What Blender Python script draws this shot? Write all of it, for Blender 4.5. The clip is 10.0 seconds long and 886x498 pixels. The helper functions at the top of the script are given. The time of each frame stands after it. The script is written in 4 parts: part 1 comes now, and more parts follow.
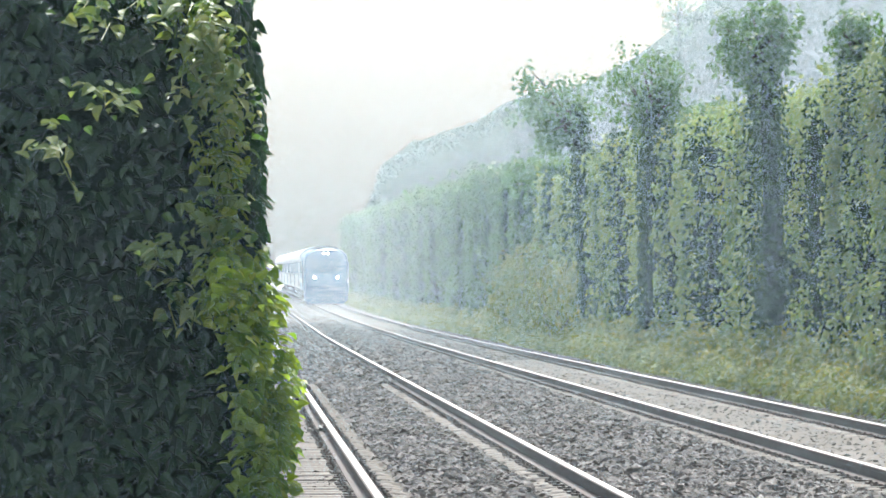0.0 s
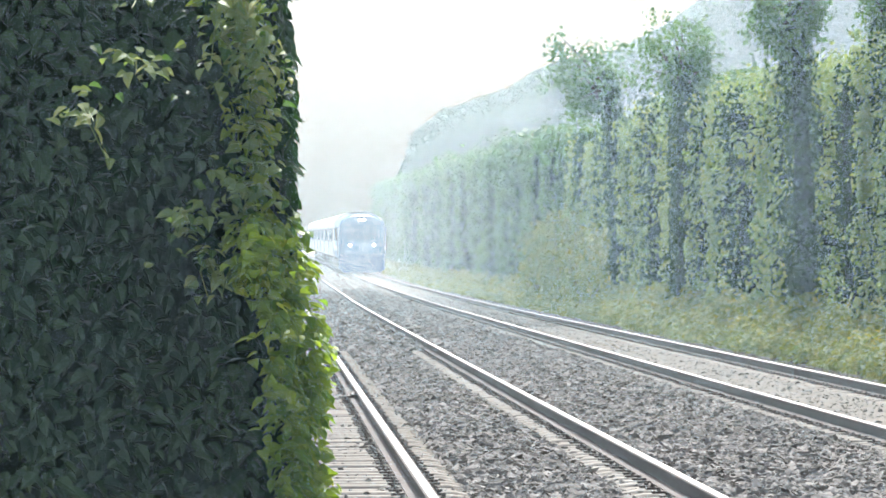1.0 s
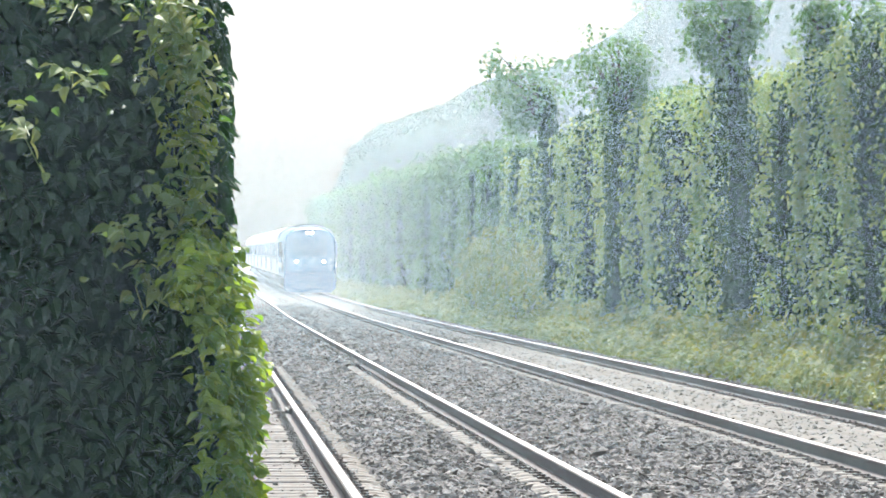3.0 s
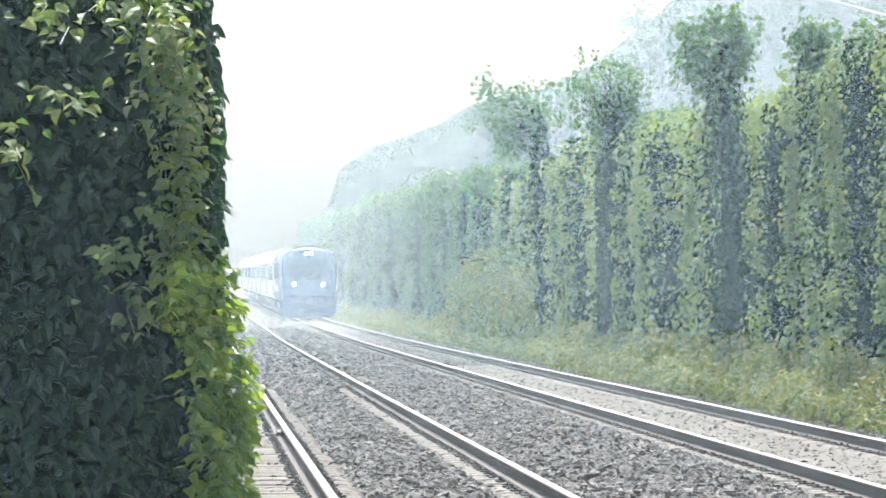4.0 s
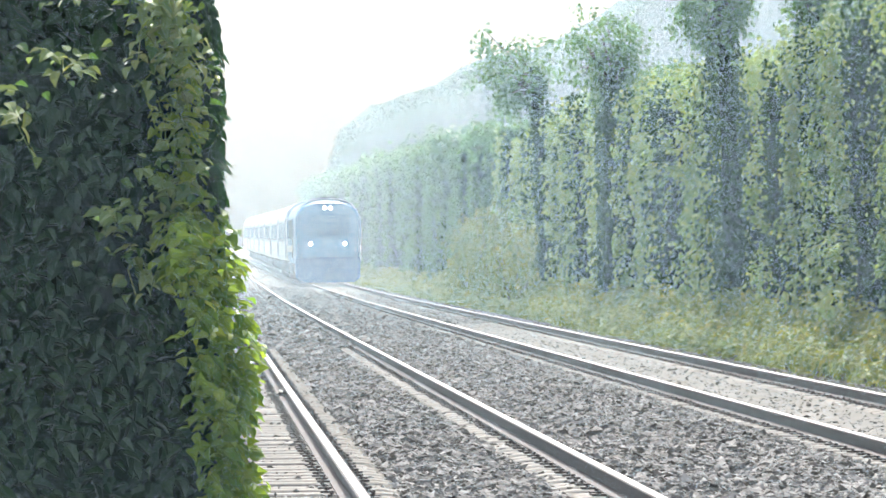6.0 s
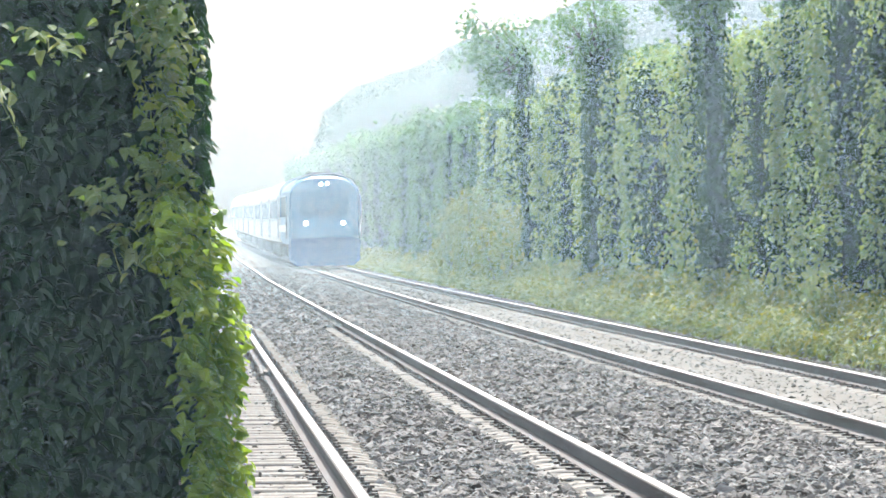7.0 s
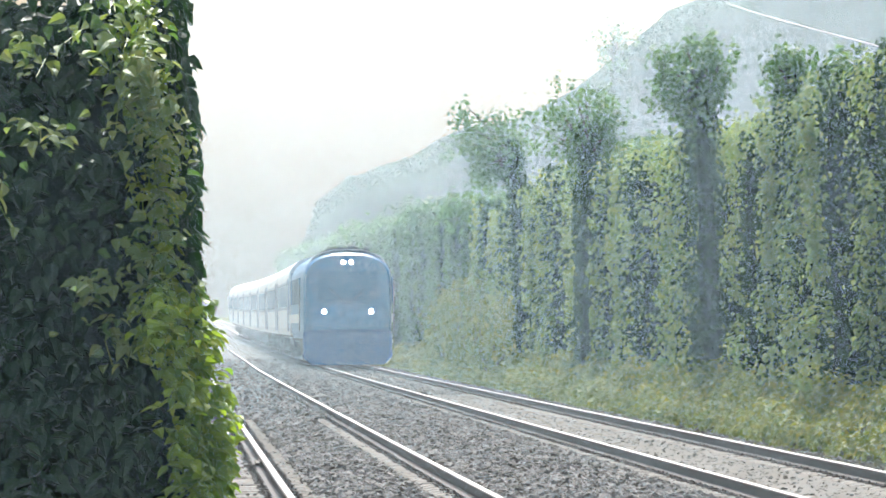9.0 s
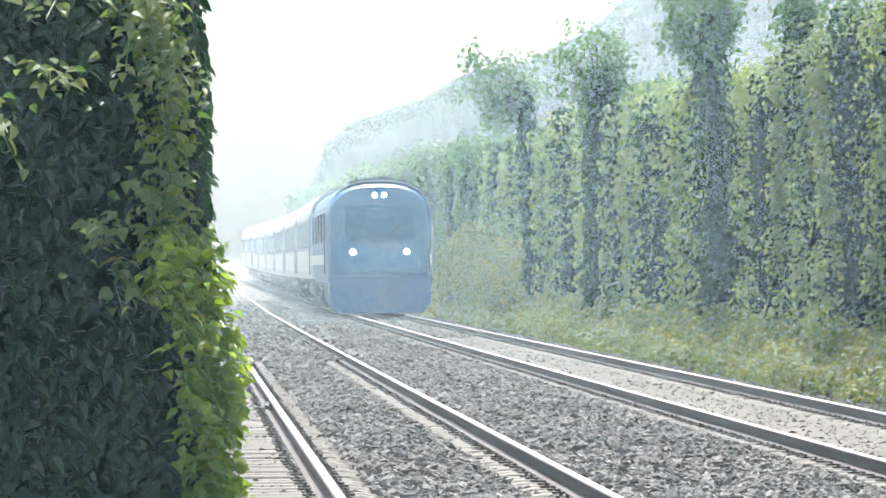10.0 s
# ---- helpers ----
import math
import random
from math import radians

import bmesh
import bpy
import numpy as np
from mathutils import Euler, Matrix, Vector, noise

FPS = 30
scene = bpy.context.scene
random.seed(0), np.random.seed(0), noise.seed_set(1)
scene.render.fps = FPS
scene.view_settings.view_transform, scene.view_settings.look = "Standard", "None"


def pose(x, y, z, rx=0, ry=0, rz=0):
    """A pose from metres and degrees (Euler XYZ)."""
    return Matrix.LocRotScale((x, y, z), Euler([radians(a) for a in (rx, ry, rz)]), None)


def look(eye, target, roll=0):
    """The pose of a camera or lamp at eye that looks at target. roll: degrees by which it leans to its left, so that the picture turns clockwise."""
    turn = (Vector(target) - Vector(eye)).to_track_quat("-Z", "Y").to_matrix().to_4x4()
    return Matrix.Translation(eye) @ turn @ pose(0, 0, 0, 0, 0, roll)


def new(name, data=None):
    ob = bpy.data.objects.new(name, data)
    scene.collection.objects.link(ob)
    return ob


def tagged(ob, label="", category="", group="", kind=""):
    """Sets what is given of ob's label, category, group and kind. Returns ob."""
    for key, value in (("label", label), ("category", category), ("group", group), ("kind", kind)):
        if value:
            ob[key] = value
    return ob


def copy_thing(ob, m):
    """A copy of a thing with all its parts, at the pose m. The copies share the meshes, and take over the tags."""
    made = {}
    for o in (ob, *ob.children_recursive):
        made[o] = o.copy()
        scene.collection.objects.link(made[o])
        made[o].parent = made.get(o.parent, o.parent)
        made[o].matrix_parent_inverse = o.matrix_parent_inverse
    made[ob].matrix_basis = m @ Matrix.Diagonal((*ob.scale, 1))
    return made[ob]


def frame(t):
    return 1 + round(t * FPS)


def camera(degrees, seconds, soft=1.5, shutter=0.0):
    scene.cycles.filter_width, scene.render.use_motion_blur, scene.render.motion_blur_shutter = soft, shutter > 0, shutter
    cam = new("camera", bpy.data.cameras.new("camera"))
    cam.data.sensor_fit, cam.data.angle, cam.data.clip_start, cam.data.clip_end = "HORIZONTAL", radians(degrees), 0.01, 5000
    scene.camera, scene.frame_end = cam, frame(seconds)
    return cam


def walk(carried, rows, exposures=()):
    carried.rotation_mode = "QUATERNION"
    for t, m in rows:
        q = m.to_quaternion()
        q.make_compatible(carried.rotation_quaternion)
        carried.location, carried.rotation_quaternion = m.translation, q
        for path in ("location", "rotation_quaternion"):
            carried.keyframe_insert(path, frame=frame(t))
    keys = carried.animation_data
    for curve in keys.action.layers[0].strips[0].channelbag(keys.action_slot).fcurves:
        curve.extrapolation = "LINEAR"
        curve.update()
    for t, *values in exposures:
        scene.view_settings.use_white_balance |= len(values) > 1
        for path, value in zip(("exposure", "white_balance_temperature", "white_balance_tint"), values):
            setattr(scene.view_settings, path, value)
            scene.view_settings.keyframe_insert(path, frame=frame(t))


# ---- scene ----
# ---------------------------------------------------------------- camera and walk
cam = camera(10.0, 10.0, soft=1.6, shutter=0.0)
EYE = (0.0, 0.0, 1.454)
ROWS = [
    (0.0, 90.4762, 0.3263, -2.3777), (0.5, 90.2242, 0.2253, -1.8432), (1.0, 90.1022, 0.3394, -2.0258),
    (1.5, 89.8371, 0.5254, -1.9757), (2.0, 89.7469, 0.8659, -1.2152), (2.5, 90.1374, 0.4810, -2.1891),
    (2.7, 90.2647, 0.2317, -2.6772), (3.8, 90.2950, -0.0185, -2.7317), (4.0, 90.5322, 0.1347, -2.8500),
    (4.5, 90.5567, 0.6758, -2.8917), (5.0, 90.1022, 0.8174, -2.9587), (6.3, 90.0304, 0.5862, -2.8197),
    (6.5, 89.7820, 0.4698, -2.9068), (7.0, 89.8349, 0.5480, -3.0058), (7.5, 89.9242, 0.9830, -3.1683),
    (8.0, 89.8860, 0.8719, -3.3656), (8.5, 90.4887, 1.0707, -3.4202), (9.0, 90.8653, 0.5131, -3.0983),
    (9.5, 90.3681, 0.3334, -2.7988), (9.9, 90.2009, 0.3493, -2.8827), (10.0, 90.2183, 0.4161, -2.9920),
]
LIGHT = [(0.0, 0.66), (1.0, 0.84), (2.0, 0.88), (2.7, 0.92), (4.0, 0.94), (4.5, 0.87), (5.0, 0.82), (6.5, 1.04), (7.5, 1.06), (8.0, 1.14), (8.5, 1.10), (9.0, 0.68), (9.5, 0.82), (10.0, 0.96)]
walk(cam, [(t, pose(*EYE, rx, ry, rz)) for t, rx, ry, rz in ROWS], exposures=[(t, e + 0.04, 6250, 9) for t, e in LIGHT])

# ---------------------------------------------------------------- sky and sun
SUN_AZ, SUN_EL = 4.0, 58.0          # degrees from +Y towards +X, and above the horizon
world = bpy.data.worlds.new("hazy_sky")
scene.world = world
world.use_nodes = True
wn = world.node_tree
sky = wn.nodes.new("ShaderNodeTexSky")
sky.sky_type, sky.sun_disc = "NISHITA", False
sky.sun_elevation, sky.sun_rotation = radians(SUN_EL), radians(SUN_AZ)
sky.air_density, sky.dust_density, sky.ozone_density = 1.2, 6.0, 1.0
bg = wn.nodes["Background"]
bg.inputs["Strength"].default_value = 0.15
wn.links.new(sky.outputs["Color"], bg.inputs["Color"])
sun_data = bpy.data.lights.new("sun", "SUN")
sun_data.energy, sun_data.angle, sun_data.color = 5.0, radians(0.6), (1.0, 0.96, 0.9)
sun = new("sun", sun_data)
az, el = radians(SUN_AZ), radians(SUN_EL)
sun.matrix_world = look((100 * math.sin(az) * math.cos(el), 100 * math.cos(az) * math.cos(el), 100 * math.sin(el)), (0, 0, 0))


# ---------------------------------------------------------------- materials
def material(name):
    m = bpy.data.materials.new(name)
    m.use_nodes = True
    return m, m.node_tree, m.node_tree.nodes["Principled BSDF"]


def ramp(tree, fac, stops):
    r = tree.nodes.new("ShaderNodeValToRGB")
    els = r.color_ramp.elements
    while len(els) < len(stops):
        els.new(0.5)
    for e, (p, c) in zip(els, stops):
        e.position, e.color = p, (*c, 1)
    tree.links.new(fac, r.inputs["Fac"])
    return r.outputs["Color"]


def noise_tex(tree, scale, detail=4.0, rough=0.6):
    co = tree.nodes.new("ShaderNodeTexCoord")
    n = tree.nodes.new("ShaderNodeTexNoise")
    n.inputs["Scale"].default_value, n.inputs["Detail"].default_value, n.inputs["Roughness"].default_value = scale, detail, rough
    tree.links.new(co.outputs["Object"], n.inputs["Vector"])
    return n.outputs["Fac"]


def bump(tree, bsdf, height, strength, distance=0.01):
    b = tree.nodes.new("ShaderNodeBump")
    b.inputs["Strength"].default_value, b.inputs["Distance"].default_value = strength, distance
    tree.links.new(height, b.inputs["Height"])
    tree.links.new(b.outputs["Normal"], bsdf.inputs["Normal"])


def mixed(tree, a, b, fac, blend="MIX"):
    m = tree.nodes.new("ShaderNodeMix")
    m.data_type, m.blend_type = "RGBA", blend
    for sock, v in ((m.inputs[0], fac), (m.inputs[6], a), (m.inputs[7], b)):
        if isinstance(v, (int, float)):
            sock.default_value = v
        elif isinstance(v, tuple):
            sock.default_value = (*v, 1)
        else:
            tree.links.new(v, sock)
    return m.outputs[2]


def surface(name, stops, scale, rough, bump_scale=0.0, bump_strength=0.3, metal=0.0, spread=0.0, fine=0.0, spec=0.4):
    """Colour from two scales of noise over the stops, with roughness, relief and a change from piece to piece."""
    m, tree, bsdf = material(name)
    col = ramp(tree, noise_tex(tree, scale, 5), stops)
    if fine:
        col = mixed(tree, col, ramp(tree, noise_tex(tree, fine, 3), [(0.3, (0.55, 0.55, 0.55)), (0.7, (1.0, 1.0, 1.0))]), 0.8, "MULTIPLY")
    if spread:
        info = tree.nodes.new("ShaderNodeNewGeometry")
        v = ramp(tree, info.outputs["Random Per Island"], [(0, (1 - spread,) * 3), (1, (1.0,) * 3)])
        col = mixed(tree, col, v, 1.0, "MULTIPLY")
    tree.links.new(col, bsdf.inputs["Base Color"])
    bsdf.inputs["Roughness"].default_value, bsdf.inputs["Metallic"].default_value = rough, metal
    bsdf.inputs["Specular IOR Level"].default_value = spec
    if bump_scale:
        bump(tree, bsdf, noise_tex(tree, bump_scale, 6), bump_strength)
    return m


def leafy(name, stops, through_light=0.45, gloss=0.45, patch=0.6, shine=0.25):
    """Leaf: green from leaf to leaf and from patch to patch, light coming through, waxy top."""
    m, tree, bsdf = material(name)
    geo = tree.nodes.new("ShaderNodeNewGeometry")
    a = tree.nodes.new("ShaderNodeMath")
    a.operation = "MULTIPLY_ADD"
    a.inputs[1].default_value, a.inputs[2].default_value = 0.42, -0.12
    tree.links.new(geo.outputs["Random Per Island"], a.inputs[0])
    b = tree.nodes.new("ShaderNodeMath")
    b.operation = "MULTIPLY_ADD"
    b.inputs[1].default_value = 0.85
    tree.links.new(noise_tex(tree, patch, 3), b.inputs[0])
    tree.links.new(a.outputs[0], b.inputs[2])
    col = ramp(tree, b.outputs[0], stops)
    tree.links.new(col, bsdf.inputs["Base Color"])
    bsdf.inputs["Roughness"].default_value = gloss
    bsdf.inputs["Specular IOR Level"].default_value = shine
    tr = tree.nodes.new("ShaderNodeBsdfTranslucent")
    bright = mixed(tree, col, (1.0, 0.95, 0.35), 0.9, "MULTIPLY")
    gain = tree.nodes.new("ShaderNodeVectorMath")
    gain.operation = "SCALE"
    gain.inputs["Scale"].default_value = 1.9
    tree.links.new(bright, gain.inputs[0])
    tree.links.new(gain.outputs[0], tr.inputs["Color"])
    mx = tree.nodes.new("ShaderNodeMixShader")
    mx.inputs[0].default_value = through_light
    tree.links.new(bsdf.outputs[0], mx.inputs[1])
    tree.links.new(tr.outputs[0], mx.inputs[2])
    tree.links.new(mx.outputs[0], tree.nodes["Material Output"].inputs["Surface"])
    return m


GREENS = [(0.0, (0.04, 0.088, 0.036)), (0.3, (0.09, 0.16, 0.062)), (0.55, (0.15, 0.215, 0.078)), (0.78, (0.205, 0.24, 0.088)), (1.0, (0.28, 0.255, 0.1))]
# Ivy and sprig are shaded and sunlit colours of the same creeper.
IVY_SHADED = [(0.0, (0.006, 0.024, 0.012)), (0.45, (0.011, 0.04, 0.017)), (0.75, (0.022, 0.062, 0.018)), (0.97, (0.055, 0.09, 0.02))]
CROWN = [(0.0, (0.022, 0.058, 0.022)), (0.45, (0.04, 0.1, 0.028)), (0.75, (0.07, 0.14, 0.035)), (0.97, (0.12, 0.18, 0.045))]
SPRIG_LIT = [(0.0, (0.04, 0.1, 0.02)), (0.4, (0.1, 0.19, 0.03)), (0.7, (0.19, 0.27, 0.038)), (0.97, (0.36, 0.36, 0.055))]
BUSH = [(0.0, (0.022, 0.05, 0.014)), (0.35, (0.06, 0.098, 0.022)), (0.65, (0.13, 0.148, 0.028)), (0.97, (0.25, 0.215, 0.042))]
FAR = [(0.0, (0.022, 0.045, 0.024)), (0.5, (0.026, 0.05, 0.026)), (0.9, (0.03, 0.056, 0.028))]
M_VINE = leafy("vine_leaf", GREENS, 0.4, 0.5, 0.9, 0.25)
M_IVY_SHADED = leafy("ivy_leaf_shaded", IVY_SHADED, 0.25, 0.5, 1.6, 0.25)
M_CROWN = leafy("crown_leaf", CROWN, 0.4, 0.45, 0.8, 0.35)
M_SPRIG_LIT = leafy("sunlit_leaf", SPRIG_LIT, 0.55, 0.38, 2.0, 0.4)
# Darker copy of the vine leaf; recess shade is put into its colour.
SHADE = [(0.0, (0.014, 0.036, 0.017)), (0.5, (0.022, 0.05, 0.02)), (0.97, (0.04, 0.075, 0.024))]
M_SHADE = leafy("vine_leaf_shaded", SHADE, 0.2, 0.8, 1.2, 0.04)
M_BUSH = leafy("low_vine_leaf", BUSH, 0.35, 0.55, 1.3)
M_FAR = leafy("far_leaf", FAR, 0.12, 0.95, 0.05, 0.03)
M_BARK = surface("bark", [(0.3, (0.03, 0.022, 0.015)), (0.7, (0.09, 0.07, 0.05))], 6, 0.9, 30, 0.6)
# Near-black: the shade between leaves is put into this colour.
M_STEM_SHADE = surface("stem_shade_dark", [(0.3, (0.009, 0.021, 0.011)), (0.7, (0.016, 0.032, 0.015))], 5, 0.95, 40, 0.6, fine=20, spec=0.03)
M_EARTH = surface("dark_backing_earth", [(0.3, (0.02, 0.028, 0.012)), (0.7, (0.05, 0.055, 0.025))], 1.3, 0.95, 20, 0.6, fine=14, spec=0.03)
M_GROUND = surface("rough_grassland", [(0.25, (0.06, 0.085, 0.03)), (0.55, (0.12, 0.13, 0.05)), (0.8, (0.2, 0.18, 0.1))], 0.15, 0.95, 6, 0.5, fine=3, spec=0.03)
M_BED = surface("ballast_bed", [(0.3, (0.1, 0.094, 0.084)), (0.7, (0.18, 0.17, 0.152))], 1.1, 0.92, 22, 1.0, fine=26, spec=0.03)
M_STONE = surface("ballast_stone", [(0.3, (0.25, 0.238, 0.218)), (0.7, (0.44, 0.418, 0.384))], 0.9, 0.8, 90, 0.4, spread=0.6, fine=30, spec=0.03)
M_PALEBED = surface("pale_track_bed", [(0.3, (0.15, 0.143, 0.13)), (0.7, (0.23, 0.22, 0.2))], 1.4, 0.92, 30, 0.5, fine=24, spec=0.03)
M_PALE = surface("pale_chippings", [(0.3, (0.19, 0.182, 0.166)), (0.7, (0.3, 0.288, 0.262))], 1.5, 0.9, 60, 0.4, spread=0.45, fine=30, spec=0.03)
M_SLEEPER = surface("concrete_sleeper", [(0.3, (0.2, 0.187, 0.165)), (0.7, (0.33, 0.31, 0.275))], 2.5, 0.9, 40, 0.3, fine=12, spec=0.03)
M_RAIL = surface("rusty_rail", [(0.3, (0.026, 0.021, 0.02)), (0.7, (0.065, 0.048, 0.042))], 5, 0.7, 60, 0.3)
M_HEAD = surface("polished_rail_head", [(0.3, (0.33, 0.32, 0.31)), (0.7, (0.48, 0.46, 0.45))], 3, 0.42, 0, 0, metal=1.0)
M_CLIP = surface("steel_clip", [(0.3, (0.02, 0.018, 0.016)), (0.7, (0.05, 0.04, 0.035))], 9, 0.6, metal=0.3)
M_BLUE = surface("blue_loco_paint", [(0.3, (0.01, 0.15, 0.34)), (0.7, (0.015, 0.18, 0.39))], 1.2, 0.35, fine=5)
M_LIGHTBLUE = surface("grey_blue_paint", [(0.3, (0.26, 0.3, 0.38)), (0.7, (0.31, 0.35, 0.43))], 1.2, 0.35, fine=5)
M_SKIRT = surface("dark_blue_skirt", [(0.3, (0.008, 0.09, 0.26)), (0.7, (0.012, 0.115, 0.31))], 2.0, 0.6, fine=6, spec=0.2)
M_NOSE = surface("nose_blue_paint", [(0.3, (0.03, 0.2, 0.42)), (0.7, (0.04, 0.23, 0.47))], 1.2, 0.5, fine=5)
M_WHITE = surface("white_coach_paint", [(0.3, (0.62, 0.63, 0.62)), (0.7, (0.78, 0.78, 0.76))], 0.7, 0.4, fine=4)
M_ROOF = surface("pale_grey_roof", [(0.3, (0.5, 0.5, 0.49)), (0.7, (0.64, 0.64, 0.62))], 1.0, 0.45, fine=3)
M_DARK = surface("black_underframe", [(0.3, (0.015, 0.015, 0.016)), (0.7, (0.045, 0.043, 0.04))], 3, 0.7, fine=8)
M_STEEL = surface("wheel_steel", [(0.3, (0.1, 0.09, 0.085)), (0.7, (0.25, 0.23, 0.21))], 4, 0.5, metal=0.8)


def glass_material():
    m, tree, bsdf = material("tinted_sky_glass")
    # Blue tint holds the sky's reflection too; mirror gloss is nearly off.
    tree.links.new(ramp(tree, noise_tex(tree, 2.0), [(0.3, (0.015, 0.11, 0.23)), (0.7, (0.02, 0.13, 0.26))]), bsdf.inputs["Base Color"])
    bsdf.inputs["Roughness"].default_value = 0.2
    bsdf.inputs["Specular IOR Level"].default_value = 0.03
    return m


def lamp_material():
    m, tree, bsdf = material("lit_headlamp")
    bsdf.inputs["Emission Color"].default_value = (1.0, 0.9, 0.72, 1)
    bsdf.inputs["Emission Strength"].default_value = 22.0
    return m


M_GLASS, M_LAMP = glass_material(), lamp_material()


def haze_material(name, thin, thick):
    """Threads tinted as haze: they scatter the light that falls on them to both sides."""
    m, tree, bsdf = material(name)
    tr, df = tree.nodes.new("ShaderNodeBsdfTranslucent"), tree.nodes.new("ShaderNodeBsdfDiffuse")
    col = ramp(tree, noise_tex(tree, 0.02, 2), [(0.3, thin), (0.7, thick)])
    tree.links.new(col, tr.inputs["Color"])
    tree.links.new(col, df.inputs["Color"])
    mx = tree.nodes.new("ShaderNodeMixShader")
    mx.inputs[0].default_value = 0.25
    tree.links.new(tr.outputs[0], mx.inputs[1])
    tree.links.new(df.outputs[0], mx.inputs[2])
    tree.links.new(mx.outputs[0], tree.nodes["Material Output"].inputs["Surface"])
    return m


M_HAZE_NEAR = haze_material("blue_haze_threads", (0.52, 0.72, 0.83), (0.55, 0.74, 0.84))
M_HAZE_FAR = haze_material("milky_haze_threads", (0.70, 0.78, 0.86), (0.73, 0.80, 0.87))


# ---------------------------------------------------------------- mesh helpers
def mesh_np(name, verts, faces, mats, smooth=False, mat_index=None):
    """A mesh from arrays: verts (n, 3), faces (m, k)."""
    verts, faces = np.asarray(verts, np.float32), np.asarray(faces, np.int32)
    me = bpy.data.meshes.new(name)
    n, k = faces.shape
    me.vertices.add(len(verts))
    me.vertices.foreach_set("co", verts.ravel())
    me.loops.add(n * k)
    me.loops.foreach_set("vertex_index", faces.ravel())
    me.polygons.add(n)
    me.polygons.foreach_set("loop_start", np.arange(0, n * k, k, dtype=np.int32))
    me.polygons.foreach_set("use_smooth", np.full(n, smooth))
    if mat_index is not None:
        me.polygons.foreach_set("material_index", np.asarray(mat_index, np.int32))
    for m in mats if isinstance(mats, (list, tuple)) else [mats]:
        me.materials.append(m)
    me.update(calc_edges=True)
    me.validate()
    return me


def part(name, bm, mat, parent, label="", smooth=False):
    """Link a bmesh as one mesh object under a thing or under a part."""
    me = bpy.data.meshes.new(name)
    if smooth:
        for f in bm.faces:
            f.smooth = True
    bm.to_mesh(me)
    bm.free()
    me.materials.append(mat)
    ob = new(name, me)
    ob.parent = parent
    return tagged(ob, label)


def piece(name, me, parent, label=""):
    ob = new(name, me)
    ob.parent = parent
    return tagged(ob, label)


def box(bm, x0, x1, y0, y1, z0, z1, bevel=0.0):
    made = bmesh.ops.create_cube(bm, size=1.0)["verts"]
    for v in made:
        v.co = ((x0 + x1) / 2 + v.co.x * (x1 - x0), (y0 + y1) / 2 + v.co.y * (y1 - y0), (z0 + z1) / 2 + v.co.z * (z1 - z0))
    if bevel:
        edges = list({e for v in made for e in v.link_edges})
        bmesh.ops.bevel(bm, geom=edges, offset=bevel, segments=2, affect="EDGES")
    return bm


def cyl(bm, a, b, r0, r1=None, seg=10):
    a, b = Vector(a), Vector(b)
    d = b - a
    m = Matrix.Translation((a + b) / 2) @ d.to_track_quat("Z", "Y").to_matrix().to_4x4()
    bmesh.ops.create_cone(bm, cap_ends=True, segments=seg, radius1=r0, radius2=r0 if r1 is None else r1, depth=d.length, matrix=m)
    return bm


def bm_new():
    return bmesh.new()


def extrude(bm, rings):
    """Skin over rings of equal length (each a list of points), with end caps."""
    vs = [[bm.verts.new(p) for p in r] for r in rings]
    n = len(rings[0])
    for a, b in zip(vs, vs[1:]):
        for i in range(n):
            bm.faces.new((a[i], a[(i + 1) % n], b[(i + 1) % n], b[i]))
    bm.faces.new(vs[0][::-1])
    bm.faces.new(vs[-1])
    bmesh.ops.recalc_face_normals(bm, faces=bm.faces)
    return bm


RNG = np.random.default_rng(7)

# leaf outlines in the unit square: along +Y from the stalk, a little folded
LEAF_SMALL = (np.array([[0, 0, 0], [-0.42, 0.4, 0.10], [0, 1.0, -0.12], [0.42, 0.4, 0.10]]), np.array([[0, 1, 2], [0, 2, 3]]))
LEAF_OVATE = (np.array([[0, 0, 0], [-0.2, 0.03, 0.05], [-0.38, 0.28, 0.13], [-0.27, 0.66, 0.05], [0, 1.08, -0.24], [0.27, 0.66, 0.05],
                        [0.38, 0.28, 0.13], [0.2, 0.03, 0.05], [0, 0.5, -0.05]]),
              np.array([[0, 1, 8], [1, 2, 8], [2, 3, 8], [3, 4, 8], [4, 5, 8], [5, 6, 8], [6, 7, 8], [7, 0, 8]]))


def leaves(points, normals, size, template=LEAF_SMALL, droop=0.6, jitter=0.6, rng=RNG):
    """Arrays of a leaf at each point: it faces about along the normal, its tip hangs down."""
    tv, tf = template
    n = len(points)
    nr = normals + rng.normal(0, jitter, (n, 3))
    nr /= np.linalg.norm(nr, axis=1)[:, None] + 1e-9
    tip = np.c_[rng.normal(0, 0.6, n), rng.normal(0, 0.6, n), -droop * np.ones(n) + rng.normal(0, 0.35, n)]
    tip -= nr * (tip * nr).sum(1)[:, None]
    tip /= np.linalg.norm(tip, axis=1)[:, None] + 1e-9
    side = np.cross(tip, nr)
    s = np.broadcast_to(size, (n,)) * rng.uniform(0.6, 1.3, n)
    v = (points[:, None, :] + s[:, None, None] * (tv[None, :, 0, None] * side[:, None] + tv[None, :, 1, None] * tip[:, None] + tv[None, :, 2, None] * nr[:, None]))
    f = tf[None] + (np.arange(n) * len(tv))[:, None, None]
    return v.reshape(-1, 3), f.reshape(-1, tf.shape[1])


def stack(lists):
    vs, fs, off = [], [], 0
    for v, f in lists:
        vs.append(v)
        fs.append(f + off)
        off += len(v)
    return np.concatenate(vs), np.concatenate(fs)


